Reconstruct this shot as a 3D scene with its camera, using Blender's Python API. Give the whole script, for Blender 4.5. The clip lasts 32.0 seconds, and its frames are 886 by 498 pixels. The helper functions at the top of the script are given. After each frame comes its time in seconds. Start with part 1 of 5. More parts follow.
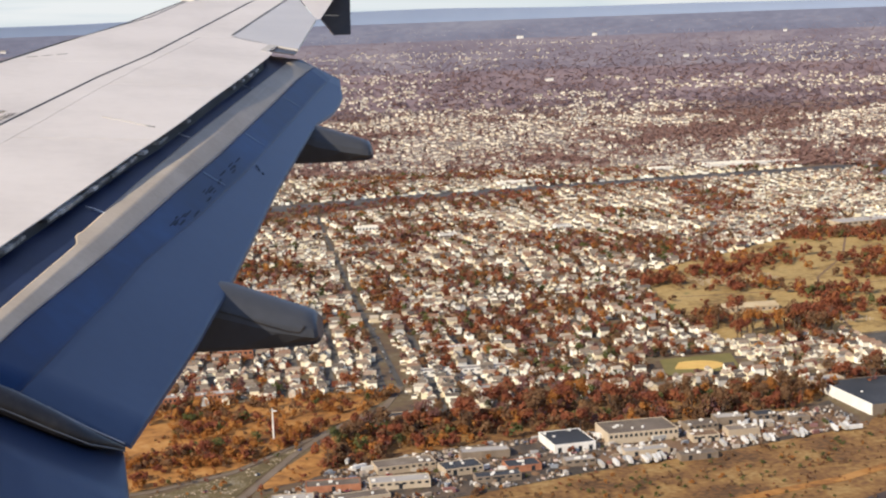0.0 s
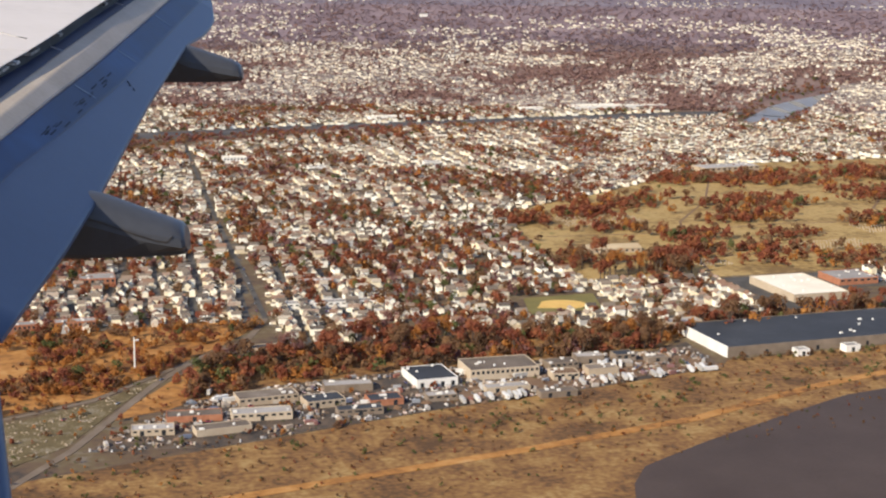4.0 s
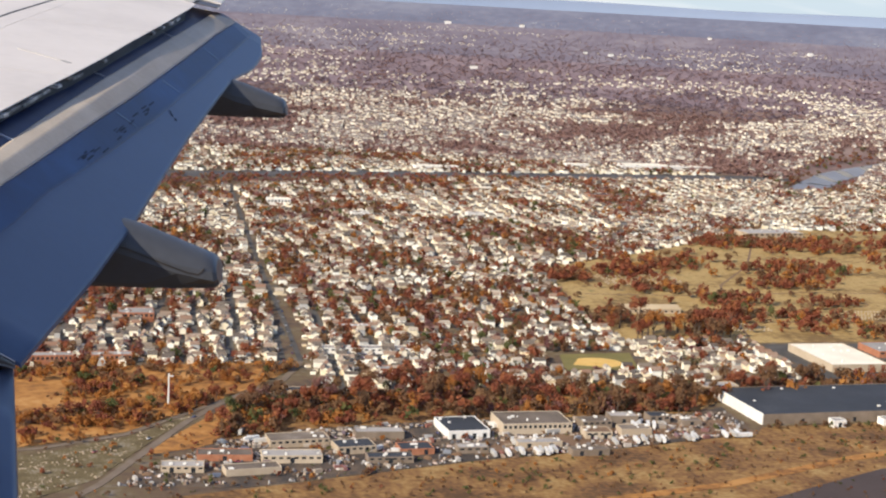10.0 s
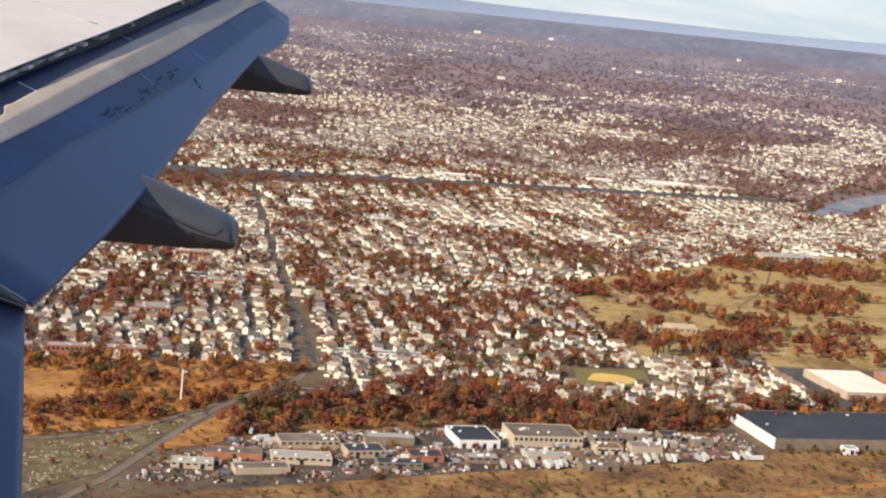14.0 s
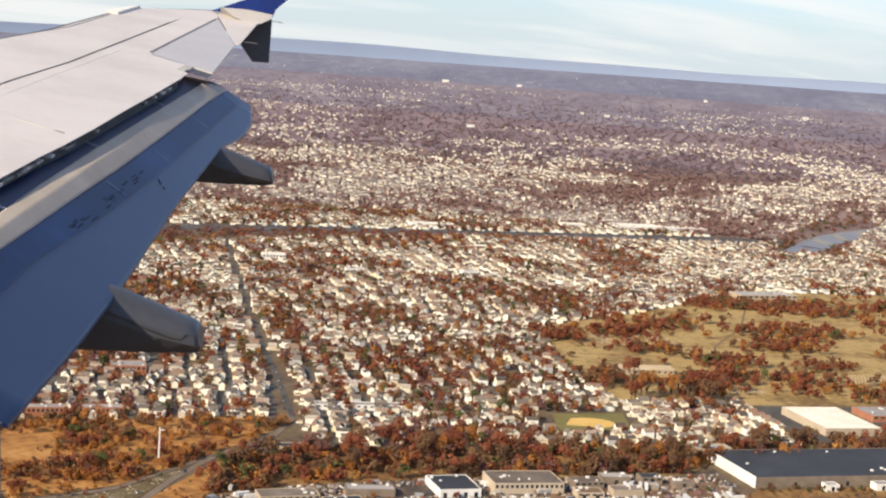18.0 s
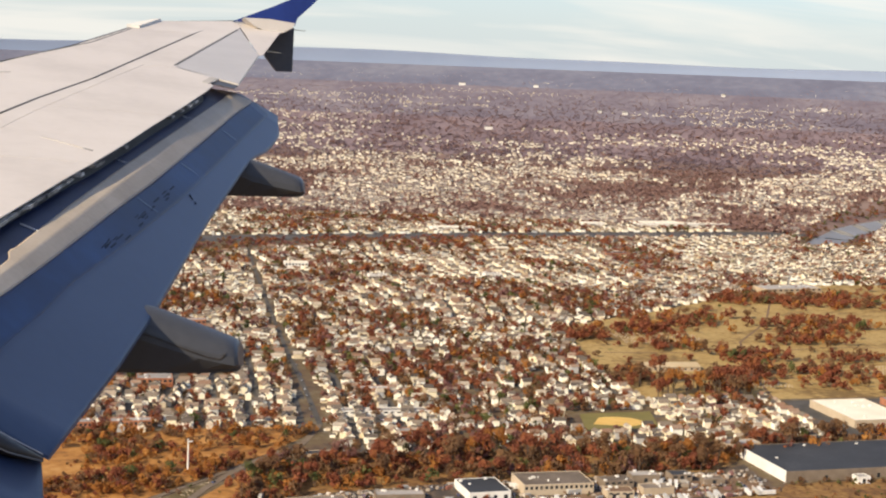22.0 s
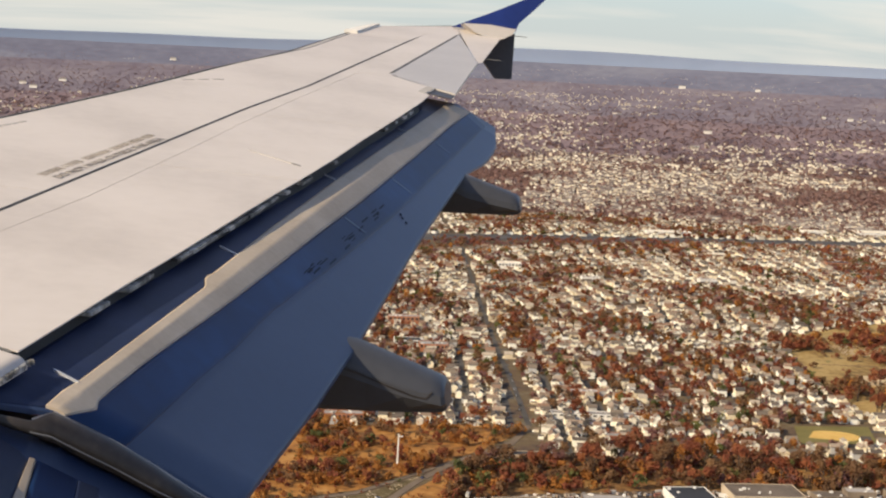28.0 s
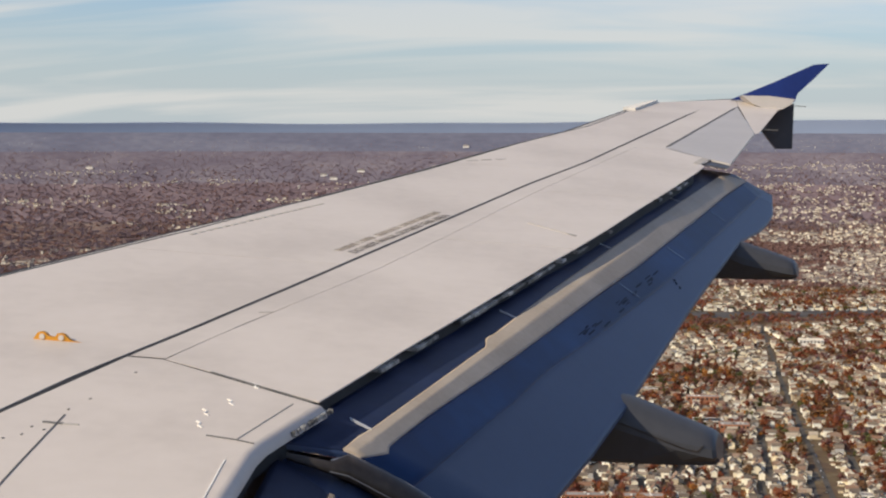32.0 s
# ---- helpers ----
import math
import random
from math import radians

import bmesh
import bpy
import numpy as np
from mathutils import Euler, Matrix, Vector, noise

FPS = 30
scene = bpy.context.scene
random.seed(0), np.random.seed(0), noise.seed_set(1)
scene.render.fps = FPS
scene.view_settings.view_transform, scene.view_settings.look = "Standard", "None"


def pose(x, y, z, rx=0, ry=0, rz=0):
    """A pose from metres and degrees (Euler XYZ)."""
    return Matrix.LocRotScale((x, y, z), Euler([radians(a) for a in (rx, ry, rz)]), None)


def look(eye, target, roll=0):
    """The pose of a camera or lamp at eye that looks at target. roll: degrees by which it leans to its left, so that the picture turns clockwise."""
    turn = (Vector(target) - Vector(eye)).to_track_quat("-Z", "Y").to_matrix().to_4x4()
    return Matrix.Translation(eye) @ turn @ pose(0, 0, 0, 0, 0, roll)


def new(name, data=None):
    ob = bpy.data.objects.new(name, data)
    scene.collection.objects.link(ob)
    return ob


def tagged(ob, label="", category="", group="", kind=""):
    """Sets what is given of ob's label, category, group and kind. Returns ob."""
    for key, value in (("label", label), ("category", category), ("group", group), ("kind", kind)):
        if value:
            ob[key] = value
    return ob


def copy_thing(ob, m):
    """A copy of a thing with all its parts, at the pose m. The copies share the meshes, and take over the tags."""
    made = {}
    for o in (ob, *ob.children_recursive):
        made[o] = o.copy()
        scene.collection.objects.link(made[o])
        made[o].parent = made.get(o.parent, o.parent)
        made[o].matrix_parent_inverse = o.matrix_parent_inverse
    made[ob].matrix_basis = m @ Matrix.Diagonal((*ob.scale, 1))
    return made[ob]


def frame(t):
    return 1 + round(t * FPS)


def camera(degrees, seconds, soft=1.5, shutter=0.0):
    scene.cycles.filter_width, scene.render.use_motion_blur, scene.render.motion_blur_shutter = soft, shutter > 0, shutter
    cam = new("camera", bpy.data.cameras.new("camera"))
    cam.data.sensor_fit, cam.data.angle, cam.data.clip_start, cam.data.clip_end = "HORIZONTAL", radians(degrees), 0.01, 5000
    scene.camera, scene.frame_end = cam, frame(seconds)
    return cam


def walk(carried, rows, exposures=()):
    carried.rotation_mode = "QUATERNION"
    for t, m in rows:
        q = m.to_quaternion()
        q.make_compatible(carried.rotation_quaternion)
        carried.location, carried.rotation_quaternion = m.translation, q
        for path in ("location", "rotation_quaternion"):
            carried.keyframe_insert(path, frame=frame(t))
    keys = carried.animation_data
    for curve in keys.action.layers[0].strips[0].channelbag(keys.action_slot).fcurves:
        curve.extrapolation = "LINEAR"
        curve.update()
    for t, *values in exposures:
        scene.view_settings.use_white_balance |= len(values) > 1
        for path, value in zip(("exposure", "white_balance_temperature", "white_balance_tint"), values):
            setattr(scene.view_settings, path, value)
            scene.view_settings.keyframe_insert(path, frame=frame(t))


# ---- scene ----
cam = camera(32.348, 32.0, soft=2.2)
PATH = [
    (0, pose(0.037, -0.064, 339.953, 81.304, 2.030, -10.820)),
    (0.5, pose(0.052, -0.123, 339.965, 80.907, 1.923, -11.567)),
    (1, pose(0.067, -0.182, 339.976, 80.285, 1.643, -12.253)),
    (1.5, pose(0.040, -0.280, 339.989, 79.867, 1.395, -13.050)),
    (2, pose(0.015, -0.377, 340.003, 79.532, 1.306, -13.735)),
    (2.5, pose(-0.002, -0.405, 339.957, 79.776, 0.719, -14.350)),
    (3, pose(-0.018, -0.433, 339.911, 79.894, 0.292, -14.851)),
    (3.5, pose(-0.009, -0.392, 339.918, 79.399, -0.113, -15.136)),
    (5.5, pose(0.026, -0.226, 339.945, 78.176, -1.502, -15.543)),
    (6, pose(0.097, -0.213, 339.915, 78.458, -1.743, -14.742)),
    (6.5, pose(0.091, -0.254, 339.917, 78.270, -1.534, -14.322)),
    (7, pose(0.084, -0.296, 339.918, 78.310, -1.931, -14.029)),
    (7.5, pose(0.065, -0.340, 339.954, 78.394, -2.018, -13.702)),
    (8, pose(0.045, -0.384, 339.989, 78.559, -2.550, -13.660)),
    (8.5, pose(0.064, -0.312, 339.946, 79.096, -2.549, -13.496)),
    (9, pose(0.083, -0.239, 339.903, 79.514, -2.716, -13.432)),
    (9.5, pose(0.064, -0.221, 339.891, 80.024, -2.844, -13.430)),
    (10, pose(0.045, -0.203, 339.879, 80.649, -3.101, -13.417)),
    (10.5, pose(0.040, -0.146, 339.872, 81.262, -3.354, -13.171)),
    (11, pose(0.036, -0.089, 339.866, 82.743, -4.089, -13.068)),
    (11.5, pose(0.031, -0.163, 339.893, 82.780, -4.115, -12.957)),
    (12, pose(0.027, -0.236, 339.921, 83.124, -4.579, -13.139)),
    (12.5, pose(0.025, -0.241, 339.917, 82.505, -4.571, -13.278)),
    (13, pose(0.024, -0.246, 339.914, 81.614, -4.968, -13.294)),
    (13.5, pose(0.044, -0.227, 339.822, 80.666, -5.311, -12.960)),
    (14, pose(0.065, -0.208, 339.729, 80.878, -5.627, -12.271)),
    (14.5, pose(0.047, -0.256, 339.791, 80.570, -5.810, -12.255)),
    (16.5, pose(-0.024, -0.445, 340.036, 82.192, -6.344, -13.155)),
    (17, pose(-0.042, -0.493, 340.097, 82.654, -6.565, -13.556)),
    (17.5, pose(0.012, -0.497, 340.042, 82.883, -5.225, -13.805)),
    (18, pose(0.066, -0.501, 339.987, 82.806, -3.995, -13.489)),
    (18.5, pose(0.039, -0.400, 339.938, 82.661, -4.164, -13.538)),
    (19, pose(0.012, -0.298, 339.890, 82.655, -4.335, -13.461)),
    (19.5, pose(0.023, -0.312, 339.911, 82.564, -3.534, -13.156)),
    (20, pose(0.035, -0.327, 339.932, 82.761, -2.660, -12.924)),
    (20.5, pose(0.036, -0.353, 339.966, 82.797, -2.474, -12.837)),
    (21, pose(0.037, -0.379, 340.000, 82.633, -2.128, -12.706)),
    (21.5, pose(0.030, -0.338, 339.991, 82.796, -2.282, -12.786)),
    (22, pose(0.022, -0.297, 339.983, 82.907, -2.114, -12.901)),
    (22.5, pose(0.025, -0.307, 339.984, 83.089, -2.599, -12.958)),
    (23, pose(0.028, -0.316, 339.985, 83.071, -2.711, -12.957)),
    (23.5, pose(0.040, -0.200, 339.991, 83.261, -2.948, -12.421)),
    (24, pose(0.053, -0.084, 339.998, 82.906, -2.361, -10.758)),
    (24.5, pose(0.073, 0.060, 339.981, 82.376, -1.833, -8.730)),
    (25, pose(0.094, 0.203, 339.964, 81.561, -1.028, -6.613)),
    (25.5, pose(0.134, 0.166, 339.967, 81.513, 0.062, -4.084)),
    (26, pose(0.151, 0.072, 340.012, 80.986, 0.731, -1.981)),
    (26.5, pose(0.156, 0.053, 340.055, 80.226, 0.906, -1.433)),
    (28.5, pose(0.072, 0.285, 340.015, 84.230, -3.248, -5.495)),
    (29, pose(0.101, 0.215, 339.994, 85.796, -2.639, -5.287)),
    (29.5, pose(0.099, 0.055, 340.010, 86.373, -2.224, -4.653)),
    (30, pose(0.097, -0.104, 340.026, 85.988, -2.136, -3.062)),
    (30.5, pose(0.078, -0.099, 339.992, 85.046, -1.284, 0.023)),
    (31, pose(0.059, -0.095, 339.958, 84.803, -0.856, 4.694)),
    (31.5, pose(0.088, -0.181, 340.025, 84.522, -0.107, 9.888)),
    (32, pose(0.174, -0.147, 340.013, 85.406, -0.077, 6.031)),
]
walk(cam, PATH, exposures=[(0, 0.40, 6300, 10), (8, 0.44, 6050, 10), (14, 0.47, 6350, 10), (20, 0.49, 6600, 10), (23, 0.42, 6900, 10), (25, 0.46, 6650, 10), (26.5, 0.50, 6600, 10), (28.5, 0.18, 7050, 10), (30, 0.15, 6950, 10), (31, 0.24, 6750, 10), (31.5, 0.27, 6700, 10), (32, 0.02, 6550, 10)])


# ---- light ----
SUN_TO = Vector((-0.73, -0.44, 0.53)).normalized()
world = bpy.data.worlds.new("sky")
scene.world = world
world.use_nodes = True
wt = world.node_tree
wt.nodes.clear()
w_out = wt.nodes.new("ShaderNodeOutputWorld")
w_bg = wt.nodes.new("ShaderNodeBackground")
w_bg.inputs["Strength"].default_value = 0.10
w_sky = wt.nodes.new("ShaderNodeTexSky")
w_sky.sky_type = "NISHITA"
w_sky.sun_disc = False
w_sky.sun_elevation = math.asin(SUN_TO.z)
w_sky.sun_rotation = math.atan2(SUN_TO.x, SUN_TO.y)
w_sky.air_density, w_sky.dust_density, w_sky.ozone_density = 1.0, 0.3, 1.6
# thin streaks of high cloud, drawn on a flat layer over the land
w_tc = wt.nodes.new("ShaderNodeTexCoord")
w_sep = wt.nodes.new("ShaderNodeSeparateXYZ")
wt.links.new(w_tc.outputs["Generated"], w_sep.inputs[0])
w_add = wt.nodes.new("ShaderNodeMath")
w_add.operation = "ADD"
w_add.inputs[1].default_value = 0.22
wt.links.new(w_sep.outputs["Z"], w_add.inputs[0])
w_max = wt.nodes.new("ShaderNodeMath")
w_max.operation = "MAXIMUM"
w_max.inputs[1].default_value = 0.02
wt.links.new(w_add.outputs[0], w_max.inputs[0])
w_div = wt.nodes.new("ShaderNodeVectorMath")
w_div.operation = "DIVIDE"
w_comb = wt.nodes.new("ShaderNodeCombineXYZ")
for axis in "XYZ":
    wt.links.new(w_max.outputs[0], w_comb.inputs[axis])
wt.links.new(w_tc.outputs["Generated"], w_div.inputs[0])
wt.links.new(w_comb.outputs[0], w_div.inputs[1])
w_map = wt.nodes.new("ShaderNodeMapping")
w_map.inputs["Scale"].default_value = (0.42, 1.5, 0.0)
w_map.inputs["Rotation"].default_value = (0, 0, 0.12)
wt.links.new(w_div.outputs[0], w_map.inputs["Vector"])
w_noise = wt.nodes.new("ShaderNodeTexNoise")
w_noise.inputs["Scale"].default_value = 1.9
w_noise.inputs["Detail"].default_value = 7
w_noise.inputs["Distortion"].default_value = 0.5
wt.links.new(w_map.outputs[0], w_noise.inputs["Vector"])
w_ramp = wt.nodes.new("ShaderNodeValToRGB")
w_ramp.color_ramp.elements[0].position = 0.45
w_ramp.color_ramp.elements[1].position = 0.62
wt.links.new(w_noise.outputs["Fac"], w_ramp.inputs[0])
w_mul = wt.nodes.new("ShaderNodeMath")
w_mul.operation = "MULTIPLY"
w_mul.inputs[1].default_value = 0.62
wt.links.new(w_ramp.outputs[0], w_mul.inputs[0])
w_mix = wt.nodes.new("ShaderNodeMix")
w_mix.data_type = "RGBA"
w_mix.inputs[7].default_value = (7.4, 7.2, 6.85, 1)
wt.links.new(w_mul.outputs[0], w_mix.inputs[0])
w_tint = wt.nodes.new("ShaderNodeMix")
w_tint.data_type = "RGBA"
w_tint.blend_type = "MULTIPLY"
w_tint.inputs[0].default_value = 1.0
w_tint.inputs[7].default_value = (0.77, 0.94, 1.22, 1)
wt.links.new(w_sky.outputs[0], w_tint.inputs[6])
# pale haze low over the land
w_rise = wt.nodes.new("ShaderNodeMapRange")
w_rise.interpolation_type = "SMOOTHSTEP"
w_rise.inputs[1].default_value, w_rise.inputs[2].default_value = 0.0, 0.13
w_rise.inputs[3].default_value, w_rise.inputs[4].default_value = 0.92, 0.0
wt.links.new(w_sep.outputs["Z"], w_rise.inputs[0])
w_haze = wt.nodes.new("ShaderNodeMix")
w_haze.data_type = "RGBA"
w_haze.inputs[7].default_value = (4.9, 5.5, 5.8, 1)
wt.links.new(w_rise.outputs[0], w_haze.inputs[0])
wt.links.new(w_tint.outputs[2], w_haze.inputs[6])
wt.links.new(w_haze.outputs[2], w_mix.inputs[6])
wt.links.new(w_mix.outputs[2], w_bg.inputs["Color"])
wt.links.new(w_bg.outputs[0], w_out.inputs["Surface"])

sun = new("sun", bpy.data.lights.new("sun", "SUN"))
sun.data.energy = 5.0
sun.data.angle = radians(0.5)
sun.data.color = (1.0, 0.855, 0.64)
sun.matrix_world = look(SUN_TO * 100, (0, 0, 0))
scene.view_settings.exposure = 0.15


# ---- materials ----
def material(name, stops, scale=1.0, fine=None, rough=0.85, metal=0.0, bump=0.0, random_hue=0.0, island=False, shift=0.35, spec=0.3):
    """A surface whose colour runs over stops [(position, (r, g, b)), ...] by coarse and fine noise of real-world size (scale: waves a metre)."""
    m = bpy.data.materials.new(name)
    m.use_nodes = True
    t = m.node_tree
    bs = t.nodes["Principled BSDF"]
    bs.inputs["Roughness"].default_value = rough
    bs.inputs["Metallic"].default_value = metal
    bs.inputs["Specular IOR Level"].default_value = spec
    geo = t.nodes.new("ShaderNodeNewGeometry")
    n1 = t.nodes.new("ShaderNodeTexNoise")
    n1.inputs["Scale"].default_value = scale
    n1.inputs["Detail"].default_value = 4
    n2 = t.nodes.new("ShaderNodeTexNoise")
    n2.inputs["Scale"].default_value = fine or scale * 9
    n2.inputs["Detail"].default_value = 5
    for n in (n1, n2):
        t.links.new(geo.outputs["Position"], n.inputs["Vector"])
    mix = t.nodes.new("ShaderNodeMath")
    mix.operation = "MULTIPLY_ADD"
    mix.inputs[1].default_value = shift
    t.links.new(n2.outputs["Fac"], mix.inputs[0])
    sub = t.nodes.new("ShaderNodeMath")
    sub.operation = "SUBTRACT"
    sub.inputs[1].default_value = shift * 0.5
    t.links.new(n1.outputs["Fac"], sub.inputs[0])
    t.links.new(sub.outputs[0], mix.inputs[2])
    last = mix.outputs[0]
    if random_hue:
        info = t.nodes.new("ShaderNodeObjectInfo")
        total = t.nodes.new("ShaderNodeMath")
        total.operation = "ADD"
        t.links.new(info.outputs["Random"], total.inputs[0])
        if island:
            t.links.new(geo.outputs["Random Per Island"], total.inputs[1])
        else:
            total.inputs[1].default_value = 0.0
        part_of = t.nodes.new("ShaderNodeMath")
        part_of.operation = "FRACT"
        t.links.new(total.outputs[0], part_of.inputs[0])
        blend = t.nodes.new("ShaderNodeMix")
        blend.inputs[0].default_value = random_hue
        t.links.new(last, blend.inputs[2])
        t.links.new(part_of.outputs[0], blend.inputs[3])
        last = blend.outputs[0]
    ramp = t.nodes.new("ShaderNodeValToRGB")
    cr = ramp.color_ramp
    while len(cr.elements) < len(stops):
        cr.elements.new(0.5)
    for e, (pos, col) in zip(cr.elements, stops):
        e.position, e.color = pos, (*col, 1)
    t.links.new(last, ramp.inputs[0])
    t.links.new(ramp.outputs[0], bs.inputs["Base Color"])
    if bump:
        bp = t.nodes.new("ShaderNodeBump")
        bp.inputs["Strength"].default_value = bump
        bp.inputs["Distance"].default_value = 0.5 / (fine or scale * 9)
        t.links.new(n2.outputs["Fac"], bp.inputs["Height"])
        t.links.new(bp.outputs[0], bs.inputs["Normal"])
    return m


WING_PAINT = material("wing_paint", [(0.3, (0.51, 0.455, 0.405)), (0.55, (0.59, 0.53, 0.475)), (0.75, (0.62, 0.56, 0.505))], 1.3, 14, 0.42, 0, 0.01, spec=0.4)
AILERON_PAINT = material("aileron_paint", [(0.3, (0.41, 0.385, 0.365)), (0.7, (0.47, 0.44, 0.415))], 1.5, 16, 0.38, spec=0.4)
WING_CORE = material("wing_core", [(0.3, (0.018, 0.018, 0.02)), (0.7, (0.04, 0.04, 0.042))], 3, 30, 0.7)
# the flaps' shade and blue sky sheen are put into this base colour
FLAP_SHADE_BLUE = material("flap_shade_blue", [(0.30, (0.022, 0.040, 0.092)), (0.6, (0.027, 0.048, 0.106)), (0.8, (0.034, 0.058, 0.122))], 1.1, 18, 0.40, spec=0.42)
# reflected sky and shade on the flap, painted as a darker blue band
FLAP_SHEEN_BAND = material("flap_band", [(0.35, (0.004, 0.016, 0.060)), (0.55, (0.006, 0.025, 0.090)), (0.72, (0.010, 0.040, 0.130))], 1.2, 9, 0.40, spec=0.20)
# sunlit part of the flap's nose: the light is put into this tan
NOSE_SUNLIT = material("nose_sunlit", [(0.3, (0.38, 0.31, 0.235)), (0.6, (0.46, 0.385, 0.30)), (0.8, (0.53, 0.45, 0.36))], 2.5, 40, 0.55)
# shade under the wing's edge, put into the colour; also colours a dark joint
COVE = material("cove_shade_joint", [(0.3, (0.010, 0.017, 0.045)), (0.7, (0.018, 0.030, 0.078))], 2, 20, 0.5, spec=0.3)
STAIN = material("oil_stain", [(0.3, (0.003, 0.006, 0.018)), (0.7, (0.006, 0.011, 0.030))], 3, 30, 0.6, spec=0.15)
JOINT_BLUE = material("joint_blue", [(0.3, (0.075, 0.115, 0.20)), (0.7, (0.10, 0.15, 0.25))], 3, 30, 0.5)
LETTER_GREY = material("letter_grey", [(0.3, (0.20, 0.18, 0.165)), (0.7, (0.26, 0.235, 0.215))], 8, 50, 0.6)
TEXT_GREY = material("text_grey", [(0.3, (0.19, 0.17, 0.155)), (0.7, (0.25, 0.225, 0.205))], 8, 50, 0.6)
SEAL = material("rubber_seal", [(0.3, (0.018, 0.016, 0.016)), (0.55, (0.035, 0.030, 0.028)), (0.72, (0.062, 0.052, 0.044))], 5, 40, 0.38)
# fairings darkened: the shade on their sides is put into this grey
FAIRING = material("fairing_shade_grey", [(0.3, (0.042, 0.044, 0.052)), (0.7, (0.060, 0.063, 0.073))], 2, 22, 0.42, spec=0.4)
FENCE_BLUE = material("fence_blue", [(0.3, (0.010, 0.022, 0.12)), (0.7, (0.014, 0.032, 0.17))], 2, 20, 0.3)
FENCE_GREY = material("fence_grey", [(0.3, (0.06, 0.062, 0.075)), (0.7, (0.09, 0.09, 0.10))], 2, 20, 0.45)
SLAT_METAL = material("slat_metal", [(0.3, (0.62, 0.63, 0.66)), (0.7, (0.72, 0.73, 0.75))], 2, 20, 0.25, 0.5)
HANDLE_YELLOW = material("handle_yellow", [(0.3, (0.55, 0.24, 0.02)), (0.7, (0.65, 0.30, 0.03))], 6, 50, 0.5)
MARK_GREY = material("mark_grey", [(0.3, (0.10, 0.10, 0.10)), (0.7, (0.15, 0.145, 0.14))], 8, 50, 0.6)
SCRATCH = material("bare_scratch", [(0.3, (0.74, 0.70, 0.65)), (0.7, (0.80, 0.77, 0.72))], 8, 50, 0.5)
MARK_FAINT = material("mark_faint", [(0.3, (0.38, 0.35, 0.32)), (0.7, (0.45, 0.42, 0.385))], 8, 50, 0.6)
CHAFED = material("chafed_edge", [(0.35, (0.04, 0.038, 0.036)), (0.5, (0.25, 0.24, 0.22)), (0.65, (0.55, 0.53, 0.50))], 9, 60, 0.5)

GROUND = material("town_ground", [(0.28, (0.050, 0.040, 0.033)), (0.45, (0.110, 0.070, 0.042)), (0.58, (0.125, 0.090, 0.045)), (0.75, (0.17, 0.138, 0.105))], 0.02, 0.12, 0.95, shift=0.6)
# four far grounds: distance haze put into the colours, paler and bluer outwards
HAZED_TOWN = material("hazed_town_ground", [(0.3, (0.128, 0.084, 0.076)), (0.5, (0.183, 0.122, 0.104)), (0.7, (0.244, 0.182, 0.153))], 0.006, 0.05, 0.95, shift=0.6)
HAZED_FARTHER_WOOD = material("hazed_farther_wood", [(0.3, (0.128, 0.108, 0.135)), (0.5, (0.161, 0.137, 0.165)), (0.7, (0.207, 0.180, 0.201))], 0.005, 0.04, 0.95, shift=0.6)
HAZED_WOOD = material("hazed_wood", [(0.3, (0.144, 0.104, 0.116)), (0.5, (0.183, 0.134, 0.146)), (0.7, (0.238, 0.180, 0.186))], 0.006, 0.05, 0.95, shift=0.6)
HAZED_FARTHEST_WOOD = material("hazed_farthest_wood", [(0.3, (0.119, 0.123, 0.170)), (0.5, (0.143, 0.148, 0.199)), (0.7, (0.182, 0.186, 0.230))], 0.004, 0.03, 0.95, shift=0.6)
DRY_GRASS = material("dry_grass", [(0.3, (0.165, 0.100, 0.036)), (0.46, (0.29, 0.190, 0.066)), (0.60, (0.39, 0.27, 0.105)), (0.70, (0.29, 0.195, 0.070)), (0.80, (0.20, 0.175, 0.058))], 0.016, 0.11, 0.95, shift=0.75)
SCRUB = material("scrub_soil", [(0.3, (0.145, 0.062, 0.020)), (0.5, (0.34, 0.155, 0.038)), (0.66, (0.42, 0.215, 0.065)), (0.8, (0.43, 0.26, 0.11))], 0.02, 0.12, 0.95, shift=0.6)
MARSH = material("marsh_grass", [(0.3, (0.085, 0.044, 0.018)), (0.45, (0.17, 0.084, 0.029)), (0.58, (0.24, 0.130, 0.042)), (0.72, (0.31, 0.20, 0.075))], 0.025, 0.2, 0.95, shift=0.6)
RUBBLE = material("rubble_field", [(0.35, (0.095, 0.070, 0.030)), (0.58, (0.14, 0.105, 0.048)), (0.74, (0.24, 0.205, 0.15))], 0.08, 0.5, 0.95, shift=0.8)
YARD = material("yard_paving", [(0.3, (0.040, 0.034, 0.030)), (0.48, (0.070, 0.054, 0.042)), (0.6, (0.115, 0.078, 0.050)), (0.75, (0.095, 0.080, 0.066))], 0.035, 0.3, 0.9, shift=0.5)
DIRT = material("yard_dirt", [(0.3, (0.13, 0.075, 0.042)), (0.7, (0.20, 0.125, 0.075))], 0.04, 0.3, 0.95)
ASPHALT = material("asphalt", [(0.3, (0.055, 0.050, 0.045)), (0.7, (0.098, 0.088, 0.077))], 0.05, 0.6, 0.9)
CONCRETE = material("road_concrete", [(0.3, (0.135, 0.100, 0.070)), (0.7, (0.19, 0.145, 0.105))], 0.05, 0.6, 0.9)
